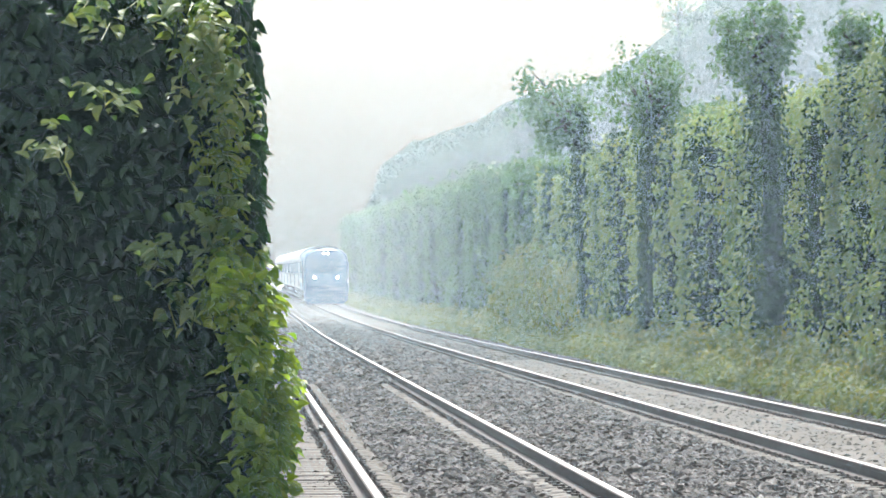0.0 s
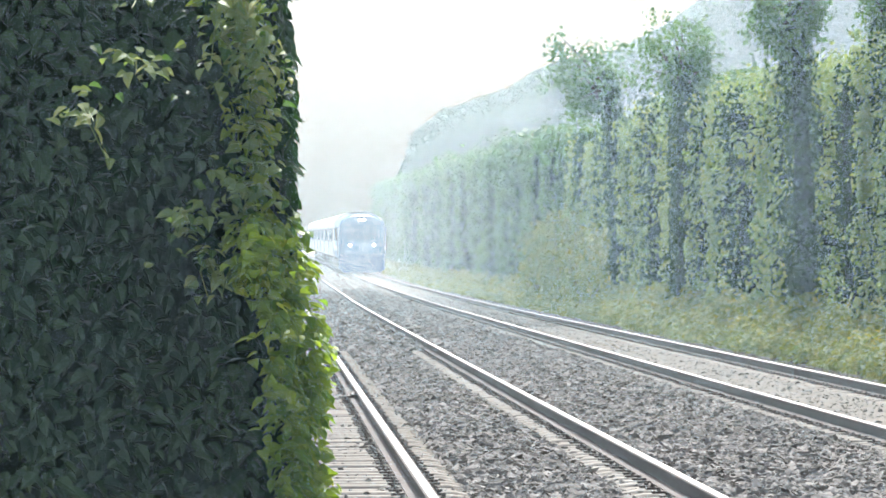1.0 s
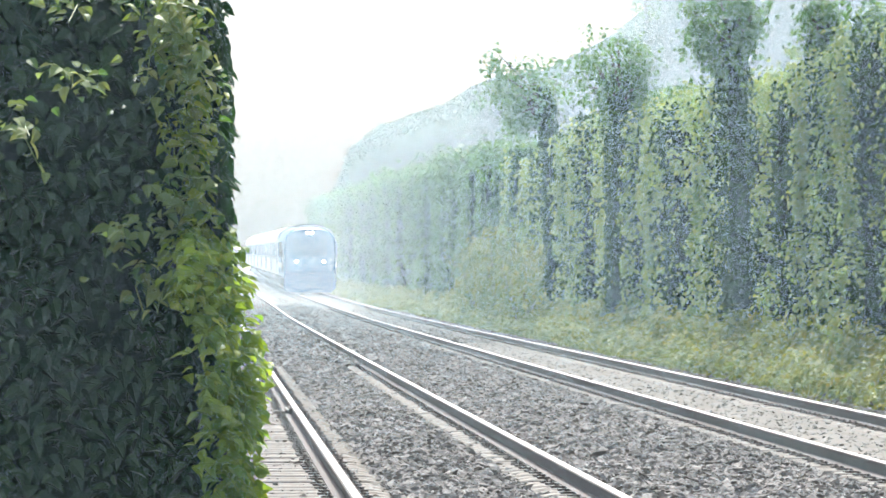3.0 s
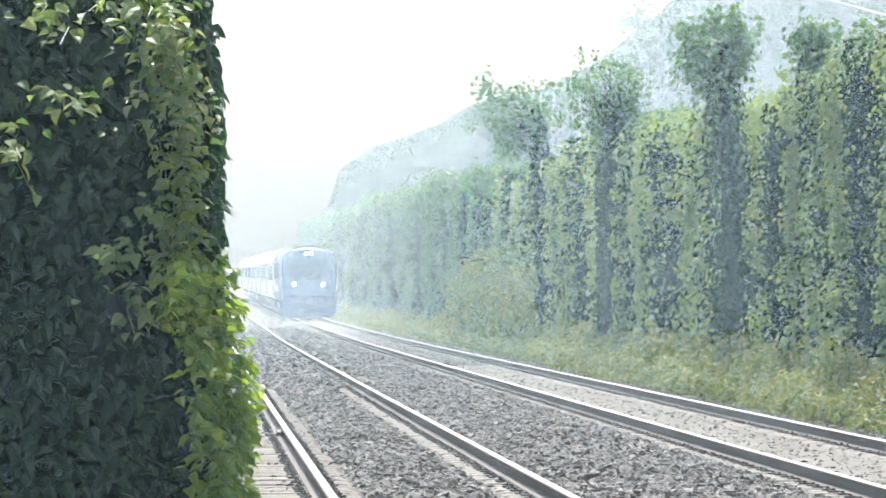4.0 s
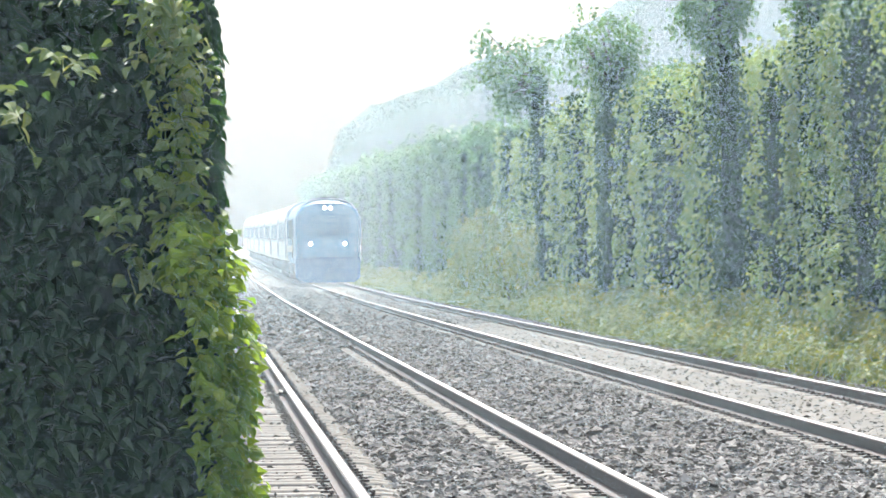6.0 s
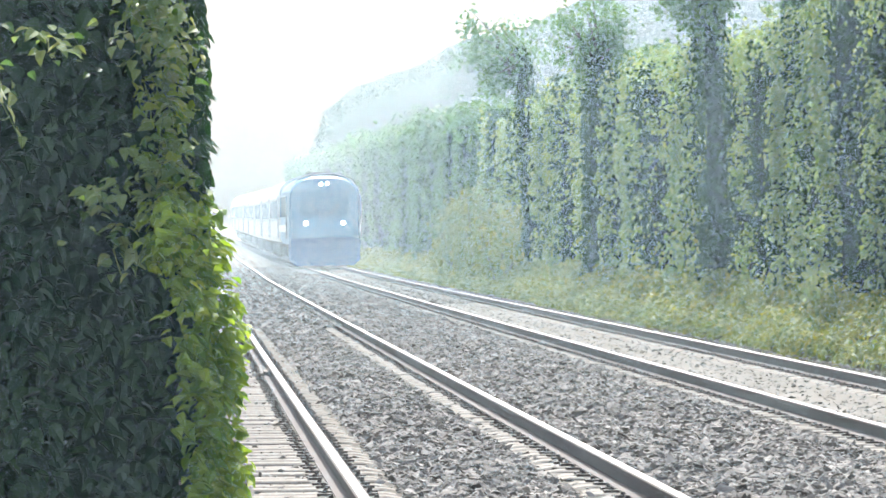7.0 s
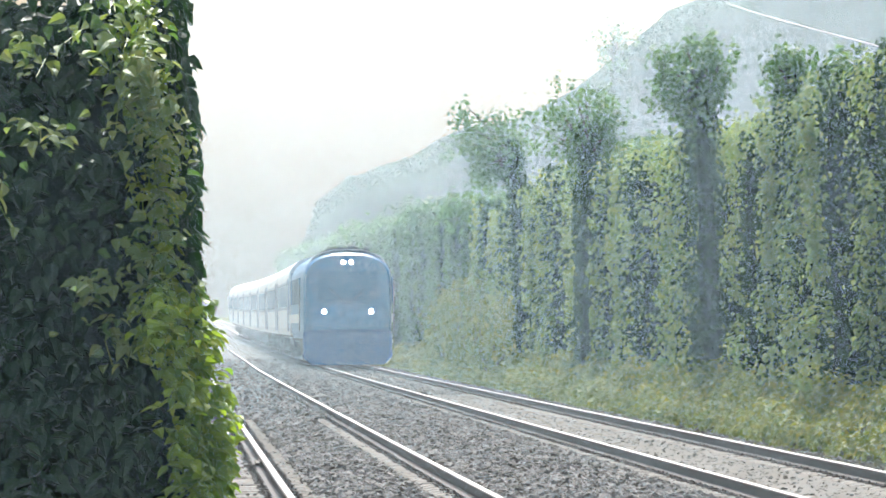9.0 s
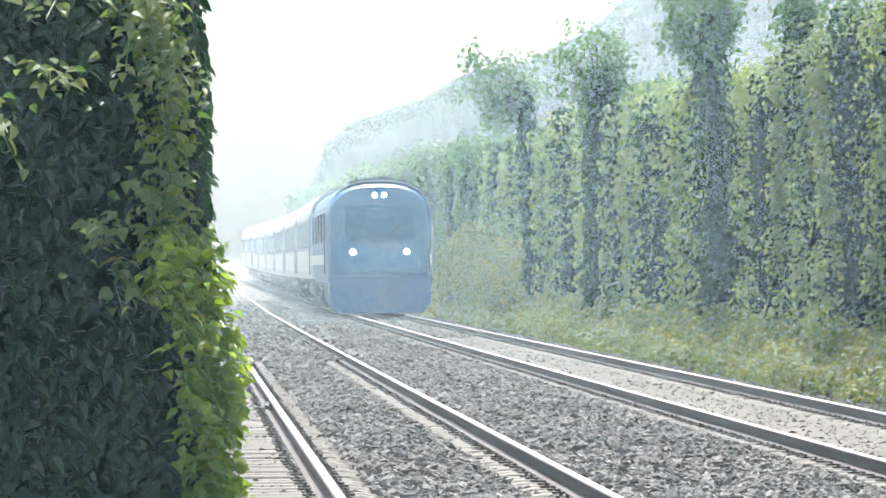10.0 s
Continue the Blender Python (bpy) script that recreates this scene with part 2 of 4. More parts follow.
def wobble(x, y, seed=0.0):
    """A smooth random height in -1..1."""
    return noise.noise(Vector((x, y, seed)))


# ---------------------------------------------------------------- the line of the railway
CURVE = 2.2e-5


def off(y):
    """Sideways drift of the railway at the distance y: a gentle bend that straightens again far off."""
    if y < 148:
        return 0.5 * CURVE * y * abs(y)
    d = y - 148
    return 0.24 + 0.0061 * d - 1.9e-5 * d * d if d < 155 else 0.729 + 0.0003 * (d - 155)


def rise(y):
    if y < 150:
        return 0.0
    return 0.46 * ((y - 150) / 190) ** 2.4 if y < 340 else 0.46 + 0.0048 * (y - 340)


TRACK_L, TRACK_R = 0.877 + 0.75, 4.77 + 0.75     # centre lines
HEAD_L, HEAD_R = 0.20, 0.13                      # rail-head heights
END = 900.0


def stations(y0, y1):
    ys, y = [], y0
    while y < y1:
        ys.append(y)
        y += 4 if y < 160 else 12
    return ys + [y1]


def sweep(section, centre, z0, y0, y1, closed=True):
    """Carry a cross-section (x, z) along the railway."""
    ys = stations(y0, y1)
    k = len(section)
    verts = [(centre + x + off(y), y, z0 + z + rise(y)) for y in ys for x, z in section]
    faces = []
    for i in range(len(ys) - 1):
        for j in range(k if closed else k - 1):
            a, b = i * k + j, i * k + (j + 1) % k
            faces.append((a, b, b + k, a + k))
    return np.array(verts), np.array(faces)


# ---------------------------------------------------------------- ground and ballast
def ground():
    xs = [-3000, -400, -60, -12, -3.0, -1.0, 8.0, 9.5, 14, 60, 400, 3000]
    ys = [-3000, -200, 0, 20, 60, 150, 250, 340, 500, 700, 1500, 4500]
    verts = [(x + (off(y) if 0 < y < 800 else 0), y, -0.45 + (rise(y) if 0 < y < 1500 else (5.0 if y >= 1500 else 0))) for y in ys for x in xs]
    n = len(xs)
    faces = [(j * n + i, j * n + i + 1, (j + 1) * n + i + 1, (j + 1) * n + i) for j in range(len(ys) - 1) for i in range(n - 1)]
    ob = new("ground", mesh_np("ground", verts, faces, M_GROUND))
    tagged(ob, "rough grassy ground reaching to the hazy horizon", "ground", kind="structure")
    sec = [(-0.9, -0.5), (-0.35, 0.03), (0.2, 0.075), (3.2, 0.075), (3.7, 0.06), (4.2, 0.015), (4.25, -0.3)]
    v, f = sweep(sec, 0.0, 0.0, -60, END, closed=False)
    ob = new("ballast_bed", mesh_np("ballast_bed", v, f[:, ::-1], M_BED))
    tagged(ob, "grey-brown ballast bed under the railway track", "ballast", kind="structure")
    sec = [(4.2, -0.5), (4.205, 0.005), (6.9, 0.005), (7.4, -0.09), (8.4, -0.5)]
    v, f = sweep(sec, 0.0, 0.0, -60, END, closed=False)
    ob = new("pale_ballast_bed", mesh_np("pale_ballast_bed", v, f[:, ::-1], M_PALEBED))
    tagged(ob, "pale flat ballast bed under the railway track", "ballast", kind="structure")


def stones(name, n, xr, yr, size, mat, label, z_of, seed, bias=1.0):
    rng = np.random.default_rng(seed)
    tv = np.array([[1, 0, 0], [-0.9, 0.15, 0.05], [0.1, 1, 0.1], [-0.1, -0.9, 0], [0.15, 0.1, 0.75], [0, 0, -0.5]])
    tf = np.array([[0, 2, 4], [2, 1, 4], [1, 3, 4], [3, 0, 4], [2, 0, 5], [1, 2, 5], [3, 1, 5], [0, 3, 5]])
    x = rng.uniform(*xr, n)
    u = rng.uniform(0, 1, n) ** bias
    y = yr[0] + (yr[1] - yr[0]) * u
    z = z_of(x) + rng.uniform(-0.2, 0.5, n) * size
    s = size * rng.uniform(0.45, 1.2, n)
    q = rng.normal(0, 1, (n, 3, 3)) * 0.45 + np.eye(3)
    q[:, :, 2] *= 0.6
    a = rng.uniform(0, 2 * np.pi, n)
    rot = np.zeros((n, 3, 3))
    rot[:, 0, 0], rot[:, 0, 1], rot[:, 1, 0], rot[:, 1, 1], rot[:, 2, 2] = np.cos(a), -np.sin(a), np.sin(a), np.cos(a), 1
    v = np.einsum("nij,kj->nki", rot @ q, tv) * s[:, None, None]
    v += np.c_[x + np.array([off(q) for q in y]), y, z][:, None, :]
    f = tf[None] + (np.arange(n) * 6)[:, None, None]
    ob = new(name, mesh_np(name, v.reshape(-1, 3), f.reshape(-1, 3), mat))
    return tagged(ob, label, "gravel", kind="stuff")


# ---------------------------------------------------------------- tracks
RAIL_FOOT = [(-0.075, -0.176), (-0.075, -0.160), (-0.012, -0.145), (-0.010, -0.055), (-0.034, -0.042), (-0.036, -0.010), (-0.030, -0.003), (-0.022, -0.0015),
             (0.022, -0.0015), (0.030, -0.003), (0.036, -0.010), (0.034, -0.042), (0.010, -0.055), (0.012, -0.145), (0.075, -0.160), (0.075, -0.176)]
RAIL_FOOT = [(x, z * 0.62) for x, z in RAIL_FOOT]
RAIL_CROWN = [(-0.026, -0.0018), (-0.018, 0.0002), (-0.008, 0.001), (0.008, 0.001), (0.018, 0.0002), (0.026, -0.0018)]
SPACING = 0.44


def sleeper_bm():
    bm = bm_new()
    prof = [(-1.25, 0.0), (-0.55, 0.0), (-0.35, -0.035), (0.35, -0.035), (0.55, 0.0), (1.25, 0.0)]
    rows = []
    for x, z in prof:
        rows.append([bm.verts.new(p) for p in ((x, -0.14, z - 0.19), (x, -0.1, z - 0.01), (x, -0.088, z), (x, 0.088, z), (x, 0.1, z - 0.01), (x, 0.14, z - 0.19))])
    for r, q in zip(rows, rows[1:]):
        for i in range(5):
            bm.faces.new((r[i], q[i], q[i + 1], r[i + 1]))
    bm.faces.new(rows[0])
    bm.faces.new(rows[-1][::-1])
    bmesh.ops.recalc_face_normals(bm, faces=bm.faces)
    return bm


def clip_bm():
    bm = bm_new()
    box(bm, -0.04, 0.04, -0.05, 0.05, -0.01, 0.014)
    cyl(bm, (0, 0, 0.0), (0, 0, 0.03), 0.017, 0.012, 6)
    return bm


def mesh_of(name, bm, mat):
    me = bpy.data.meshes.new(name)
    bm.to_mesh(me)
    bm.free()
    me.materials.append(mat)
    return me


SLEEPER_ME = mesh_of("sleeper", sleeper_bm(), M_SLEEPER)
CLIP_ME = mesh_of("rail_clip", clip_bm(), M_CLIP)
CLIP_X = (-0.87, -0.635, 0.635, 0.87)


def joined(me, places):
    v = np.array([p.co for p in me.vertices])
    fs = [list(p.vertices) for p in me.polygons]
    verts = (v[None] + np.array(places)[:, None, :]).reshape(-1, 3)
    faces = [[i + k * len(v) for i in f] for k in range(len(places)) for f in fs]
    out = bpy.data.meshes.new(me.name + "_run")
    out.from_pydata(verts.tolist(), [], faces)
    out.materials.append(me.materials[0])
    return out


def track(centre, head, label, y_parts):
    base = new("railway_track")
    tagged(base, label, "railway track", group="railway tracks")
    for side in (-0.7525, 0.7525):
        v, f = sweep(RAIL_FOOT, centre + side, head, -60, END)
        rail = piece("rail", mesh_np("rail", v, f, M_RAIL), base, "rust-brown steel rail")
        v, f = sweep(RAIL_CROWN, centre + side, head, -60, END, closed=False)
        piece("running_surface", mesh_np("running_surface", v, f[:, ::-1], M_HEAD), rail, "polished bright rail head")
    z = head - 0.111
    near, far, y = [], [], -58.0
    rng = random.Random(int(centre * 100))
    while y < 420:
        p = (centre + off(y) + rng.uniform(-0.015, 0.015), y + rng.uniform(-0.02, 0.02), z + rise(y) + rng.uniform(-0.006, 0.004))
        (near if 12 < y < y_parts else far).append(p)
        y += SPACING
    for p in near:
        s = piece("sleeper", SLEEPER_ME, base)
        s.location, s.rotation_euler = p, (0, 0, rng.uniform(-0.01, 0.01))
        for cx in CLIP_X:
            c = piece("rail_clip", CLIP_ME, s)
            c.location.x = cx
    tagged(piece("sleeper_run", joined(SLEEPER_ME, far), base), kind="stuff")
    tagged(piece("clip_run", joined(CLIP_ME, [(p[0] + cx, p[1], p[2]) for p in far if p[1] < 200 for cx in CLIP_X]), base), kind="stuff")
    return base


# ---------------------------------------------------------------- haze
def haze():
    """Threads standing in for morning haze, cut to the camera's view, thicker with distance."""
    # The two nearest layers stand in for lens veil over the pillar.
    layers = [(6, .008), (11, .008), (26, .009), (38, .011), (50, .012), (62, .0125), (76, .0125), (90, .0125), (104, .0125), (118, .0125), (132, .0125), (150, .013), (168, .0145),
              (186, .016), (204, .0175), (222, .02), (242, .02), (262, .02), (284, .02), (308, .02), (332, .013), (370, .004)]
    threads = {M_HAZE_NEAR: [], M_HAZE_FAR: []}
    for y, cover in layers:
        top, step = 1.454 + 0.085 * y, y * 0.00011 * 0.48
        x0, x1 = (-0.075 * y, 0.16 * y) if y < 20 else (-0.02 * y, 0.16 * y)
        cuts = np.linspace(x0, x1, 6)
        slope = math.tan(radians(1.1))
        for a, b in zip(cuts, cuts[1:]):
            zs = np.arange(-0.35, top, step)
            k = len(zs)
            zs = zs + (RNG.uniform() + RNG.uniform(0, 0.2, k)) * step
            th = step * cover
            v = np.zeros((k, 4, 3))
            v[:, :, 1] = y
            v[:, 2:, 1] -= th     # each thread is tilted to the sun to show brighter
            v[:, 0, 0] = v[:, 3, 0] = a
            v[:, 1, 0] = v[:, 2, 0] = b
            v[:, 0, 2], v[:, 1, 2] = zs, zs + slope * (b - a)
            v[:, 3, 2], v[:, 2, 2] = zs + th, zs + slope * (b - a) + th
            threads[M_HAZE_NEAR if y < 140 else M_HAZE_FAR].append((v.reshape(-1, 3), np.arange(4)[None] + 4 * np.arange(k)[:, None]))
    for mat, label in ((M_HAZE_NEAR, "thin blue threads standing in for haze over the railway"), (M_HAZE_FAR, "pale threads standing in for backlit haze over the railway")):
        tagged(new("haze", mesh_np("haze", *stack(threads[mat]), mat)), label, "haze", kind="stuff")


# ---------------------------------------------------------------- right-hand vegetation
WALL_X = 8.6
TREES_AT = (79.0, 103.0, 126.0)


def canopy(y):
    """Height of the vine-hung canopy along the line."""
    h = np.interp(y, (50, 60, 66, 75, 88, 100, 112, 129, 182, 280, 400), (4.95, 4.85, 4.5, 4.4, 4.5, 4.6, 4.9, 4.6, 5.4, 6.0, 6.4))
    return float(h) + 0.22 * wobble(y * 0.3, 3.1) + 0.2 * wobble(y * 0.9, 8.2)


def tufts(rng, x, y, zs, leaf, count, size):
    """Leaf places and normals for tufts that hang one under another along a strand."""
    pts, nrm = [], []
    for z in zs:
        n = max(5, int(count * rng.uniform(0.5, 1.4)))
        k = size * rng.uniform(0.6, 1.35)
        d = rng.normal(0, 1, (n, 3)) * np.array([0.75, 0.95, 0.9]) * k
        d[:, 2] -= 0.6 * np.abs(d[:, 0]) + 0.4 * np.abs(d[:, 1])
        pts.append(np.array([x - 0.5 * k, y, z]) + d)
        nrm.append(np.c_[-0.35 + 4.0 * d[:, 0], -0.3 + 4.0 * d[:, 1], 0.75 + 2.0 * d[:, 2]])
    return np.concatenate(pts), np.concatenate(nrm)


def bank():
    # Low slope, then an unseen tall back face, dark as shade behind gaps.
    sec = [(7.2, -0.45), (7.5, -0.1), (8.2, 0.35), (8.9, 0.6), (9.3, 1.5), (9.5, 4.0), (10.2, 4.4), (14.0, 4.6), (15.0, -0.6)]
    v, f = sweep(sec, 0.0, 0.0, 30, 620, closed=False)
    tagged(new("earth_bank", mesh_np("earth_bank", v, f[:, ::-1], M_EARTH)), "low earth bank with an added dark backing behind hanging vines", "bank", kind="structure")


def bay(y0, y1, seed, leaf):
    """One bay of hanging vines: columns of creeper that stand out from the bank, tufted strands on their outer edge, deep recesses between."""
    rng = np.random.default_rng(seed)
    base = new("hanging_vines")
    tagged(base, "curtain of green creeper hanging in strands over a bank", "vines", group="hanging vines along the railway")
    far = y0 > 125
    # Lit strands take the lighter leaf, recess leaves the darker copy.
    sunny = M_CROWN if far else M_VINE
    loose = []
    y = y0 + rng.uniform(0.2, 0.8)
    while y < y1:
        recess = 0.3 if any(0.4 < t - y < 4 for t in TREES_AT) else 0.0
        o, r = off(y), rise(y)
        outer = WALL_X - 0.5 + recess + 0.5 * rng.uniform() ** 1.3
        top, bottom = canopy(y) + rng.normal(0, 0.12), 0.25 + rng.exponential(0.25)
        half = rng.uniform(0.2, 0.4)
        # Solid dark slab added behind the strands to fill gaps with shade.
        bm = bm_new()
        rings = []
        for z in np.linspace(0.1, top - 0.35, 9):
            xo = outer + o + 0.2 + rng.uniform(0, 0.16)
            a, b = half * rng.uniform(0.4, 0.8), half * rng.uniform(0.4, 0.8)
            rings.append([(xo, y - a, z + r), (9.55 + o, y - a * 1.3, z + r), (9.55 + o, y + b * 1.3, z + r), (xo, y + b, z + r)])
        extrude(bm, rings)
        part("dark_backing", bm, M_STEM_SHADE, base)
        lit = []
        for k in range(rng.integers(2, 5)):
            b = bottom + rng.exponential(0.7) * (k > 1)
            t = top - 0.1 - rng.exponential(0.3) * (k > 1)
            step = rng.uniform(0.2, 0.34)
            zs = np.arange(b, max(b + 0.5, t), step)
            zs = zs + rng.normal(0, step * 0.3, len(zs))
            zs = zs[rng.uniform(0, 1, len(zs)) < 0.86]
            if not len(zs):
                continue
            inner = rng.uniform() ** 1.6
            px = outer + o + 0.02 + 0.45 * inner
            py = y + rng.uniform(-1, 0.8) * half - 0.1
            P, N = tufts(rng, px, py, zs, leaf, 0.24 / leaf / leaf, 0.095)
            P[:, 0] += 0.06 * np.sin(P[:, 2] * rng.uniform(1.0, 2.4) + rng.uniform(0, 6))
            P[:, 1] += 0.1 * np.sin(P[:, 2] * rng.uniform(0.8, 1.8) + rng.uniform(0, 6))
            P[:, 2] += r
            lit.append(leaves(P, N, leaf, droop=0.9, jitter=0.3, rng=rng))
        # Recess leaves get their shade from the darker leaf colour.
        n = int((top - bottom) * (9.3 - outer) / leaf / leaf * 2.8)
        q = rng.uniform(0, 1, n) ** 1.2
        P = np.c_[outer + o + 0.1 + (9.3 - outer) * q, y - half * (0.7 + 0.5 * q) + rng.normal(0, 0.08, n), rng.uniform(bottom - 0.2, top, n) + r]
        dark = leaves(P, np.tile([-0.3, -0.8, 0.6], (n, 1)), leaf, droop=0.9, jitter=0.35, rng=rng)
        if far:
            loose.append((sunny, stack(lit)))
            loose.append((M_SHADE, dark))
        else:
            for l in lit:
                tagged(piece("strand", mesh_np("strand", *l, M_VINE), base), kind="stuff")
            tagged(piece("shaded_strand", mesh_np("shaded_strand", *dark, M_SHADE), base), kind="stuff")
        y += rng.uniform(1.7, 3.6) * (1.0 if not far else 1.8)
    if loose:
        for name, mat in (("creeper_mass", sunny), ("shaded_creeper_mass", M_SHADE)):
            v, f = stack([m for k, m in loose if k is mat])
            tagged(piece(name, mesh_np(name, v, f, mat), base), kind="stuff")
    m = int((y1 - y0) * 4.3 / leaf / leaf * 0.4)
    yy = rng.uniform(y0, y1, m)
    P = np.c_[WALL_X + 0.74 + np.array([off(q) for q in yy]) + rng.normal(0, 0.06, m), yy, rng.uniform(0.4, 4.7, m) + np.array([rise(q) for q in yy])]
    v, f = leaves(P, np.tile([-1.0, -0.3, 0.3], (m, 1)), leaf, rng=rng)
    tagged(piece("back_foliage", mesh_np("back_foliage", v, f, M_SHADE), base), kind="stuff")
    # rounded top in clumps, with shoots standing out of it
    pts, nrm = [], []
    k = int((y1 - y0) * (6.0 if not far else 2.5))
    for i in range(k):
        q = rng.uniform(y0, y1)
        a = rng.uniform(-0.1, 1.9)
        rr = rng.uniform(0.25, 0.7)
        c = np.array([WALL_X + 0.72 + off(q) - rr * math.cos(a), q, canopy(q) - 0.35 + 0.8 * rr * math.sin(a) + rise(q)])
        n = int(26 * rng.uniform(0.5, 1.3))
        d = rng.normal(0, 1, (n, 3)) * leaf * np.array([1.5, 2.2, 1.4])
        pts.append(c + d)
        nrm.append(d / leaf * 0.4 + [-0.3, -0.2, 0.7])
    for i in range(int((y1 - y0) * 0.9)):
        q = rng.uniform(y0, y1)
        n = 14
        u = np.sort(rng.uniform(0, 1, n))
        c = np.array([WALL_X + rng.uniform(0.25, 0.8) + off(q), q, canopy(q) - 0.1 + rise(q)])
        lean = rng.normal(0, 0.3, 2)
        pts.append(c + np.c_[lean[0] * u, lean[1] * u, rng.uniform(0.3, 0.65) * u] + rng.normal(0, leaf * 0.5, (n, 3)))
        nrm.append(np.tile([-0.3, -0.3, 0.7], (n, 1)))
    v, f = leaves(np.concatenate(pts), np.concatenate(nrm), leaf, droop=0.7, rng=rng)
    tagged(piece("canopy", mesh_np("canopy", v, f, sunny), base), kind="stuff")


def low_bushes(y0, y1, seed, leaf):
    """Creeper spilling over the foot of the bank: a bumpy blanket of leaves with mounds on it."""
    rng = np.random.default_rng(seed)
    base = new("low_creeper")
    tagged(base, "yellow-green creeper mounds along the ballast edge", "creeper", group="low creeper along the railway")
    n = int((y1 - y0) * 1.3 / leaf / leaf * 1.5)
    yy, u = rng.uniform(y0, y1, n), rng.uniform(0, 1, n)
    lump = np.array([0.16 * wobble(a * 0.8, b * 3.0, 21.0) + 0.1 * wobble(a * 2.3, b * 6, 5.0) for a, b in zip(yy, u)])
    P = np.c_[np.interp(u, (0, 0.3, 1), (7.52, 7.66, 8.45)) - 0.5 * lump + np.array([off(q) for q in yy]), yy,
              np.interp(u, (0, 0.3, 1), (-0.3, 0.08, 0.62)) + 0.8 * lump + rng.normal(0, 0.03, n) + np.array([rise(q) for q in yy])]
    v, f = leaves(P, np.tile([-0.5, -0.25, 0.75], (n, 1)), leaf, droop=0.6, jitter=0.5, rng=rng)
    tagged(piece("blanket", mesh_np("blanket", v, f, M_BUSH), base), kind="stuff")
    rest = []
    y = y0
    while y < y1:
        for row in range(2):
            yc = y + rng.uniform(-0.5, 0.5)
            rx, ry, rz = rng.uniform(0.2, 0.45), rng.uniform(0.4, 1.0), rng.uniform(0.2, 0.5) + 0.12 * row
            xc, zc = (7.74 if row == 0 else 8.3) + rng.uniform(-0.12, 0.16) + off(yc), (-0.05 if row == 0 else 0.3) + rise(yc)
            n = int(2.2 * math.pi * rx * ry * 1.6 / leaf / leaf)
            d = rng.normal(0, 1, (n, 3))
            d[:, 2] = np.abs(d[:, 2]) * 1.1 - 0.25
            d /= np.linalg.norm(d, axis=1)[:, None]
            k = rng.uniform(0.75, 1.1, n)[:, None] * (1 + 0.15 * np.sin(d[:, :1] * 7 + seed) * np.sin(d[:, 1:2] * 9))
            v, f = leaves(np.array([xc, yc, zc]) + d * np.array([rx, ry, rz]) * k, d + [-0.2, -0.1, 0.55], leaf, droop=0.5, jitter=0.5, rng=rng)
            if yc < 120:
                tagged(piece("mound", mesh_np("mound", v, f, M_BUSH), base), kind="stuff")
            else:
                rest.append((v, f))
        y += rng.uniform(0.9, 2.3) * (1.0 if y < 120 else 1.4)
    if rest:
        v, f = stack(rest)
        tagged(piece("mound", mesh_np("mound", v, f, M_BUSH), base), kind="stuff")


def shrub(y, x, height, seed, leaf):
    """Rounded olive shrub: forked stems and a crown of leaf tufts down to the ground."""
    rng = np.random.default_rng(seed)
    base = new("shrub")
    tagged(base, "olive green leafy shrub growing before the vines", "shrub", group="shrubs along the railway")
    base.location = (x + off(y), y, rise(y))
    pts, nrm = [], []
    for i in range(7):
        a = rng.uniform(0, 2 * math.pi)
        tip = (0.5 * math.cos(a), 1.6 * math.sin(a), height * rng.uniform(0.5, 0.85))
        part("stem", cyl(bm_new(), (0.1 * math.cos(a), 0.3 * math.sin(a), 0), tip, 0.04, 0.012, 6), M_BARK, base)
    for i in range(110):
        d = rng.normal(0, 1, 3)
        d /= np.linalg.norm(d)
        c = np.array([0.1, 0, height * 0.5]) + d * np.array([0.75, 3.2, height * 0.46]) * rng.uniform(0.6, 1.05)
        n = int(18 * rng.uniform(0.5, 1.4))
        e = rng.normal(0, 1, (n, 3)) * leaf * 1.3
        pts.append(c + e)
        nrm.append(d + [-0.2, -0.2, 0.6] + e / leaf * 0.3)
    v, f = leaves(np.concatenate(pts), np.concatenate(nrm), leaf, droop=0.6, jitter=0.4, rng=rng)
    tagged(piece("foliage", mesh_np("foliage", v, f, M_BUSH), base), kind="stuff")


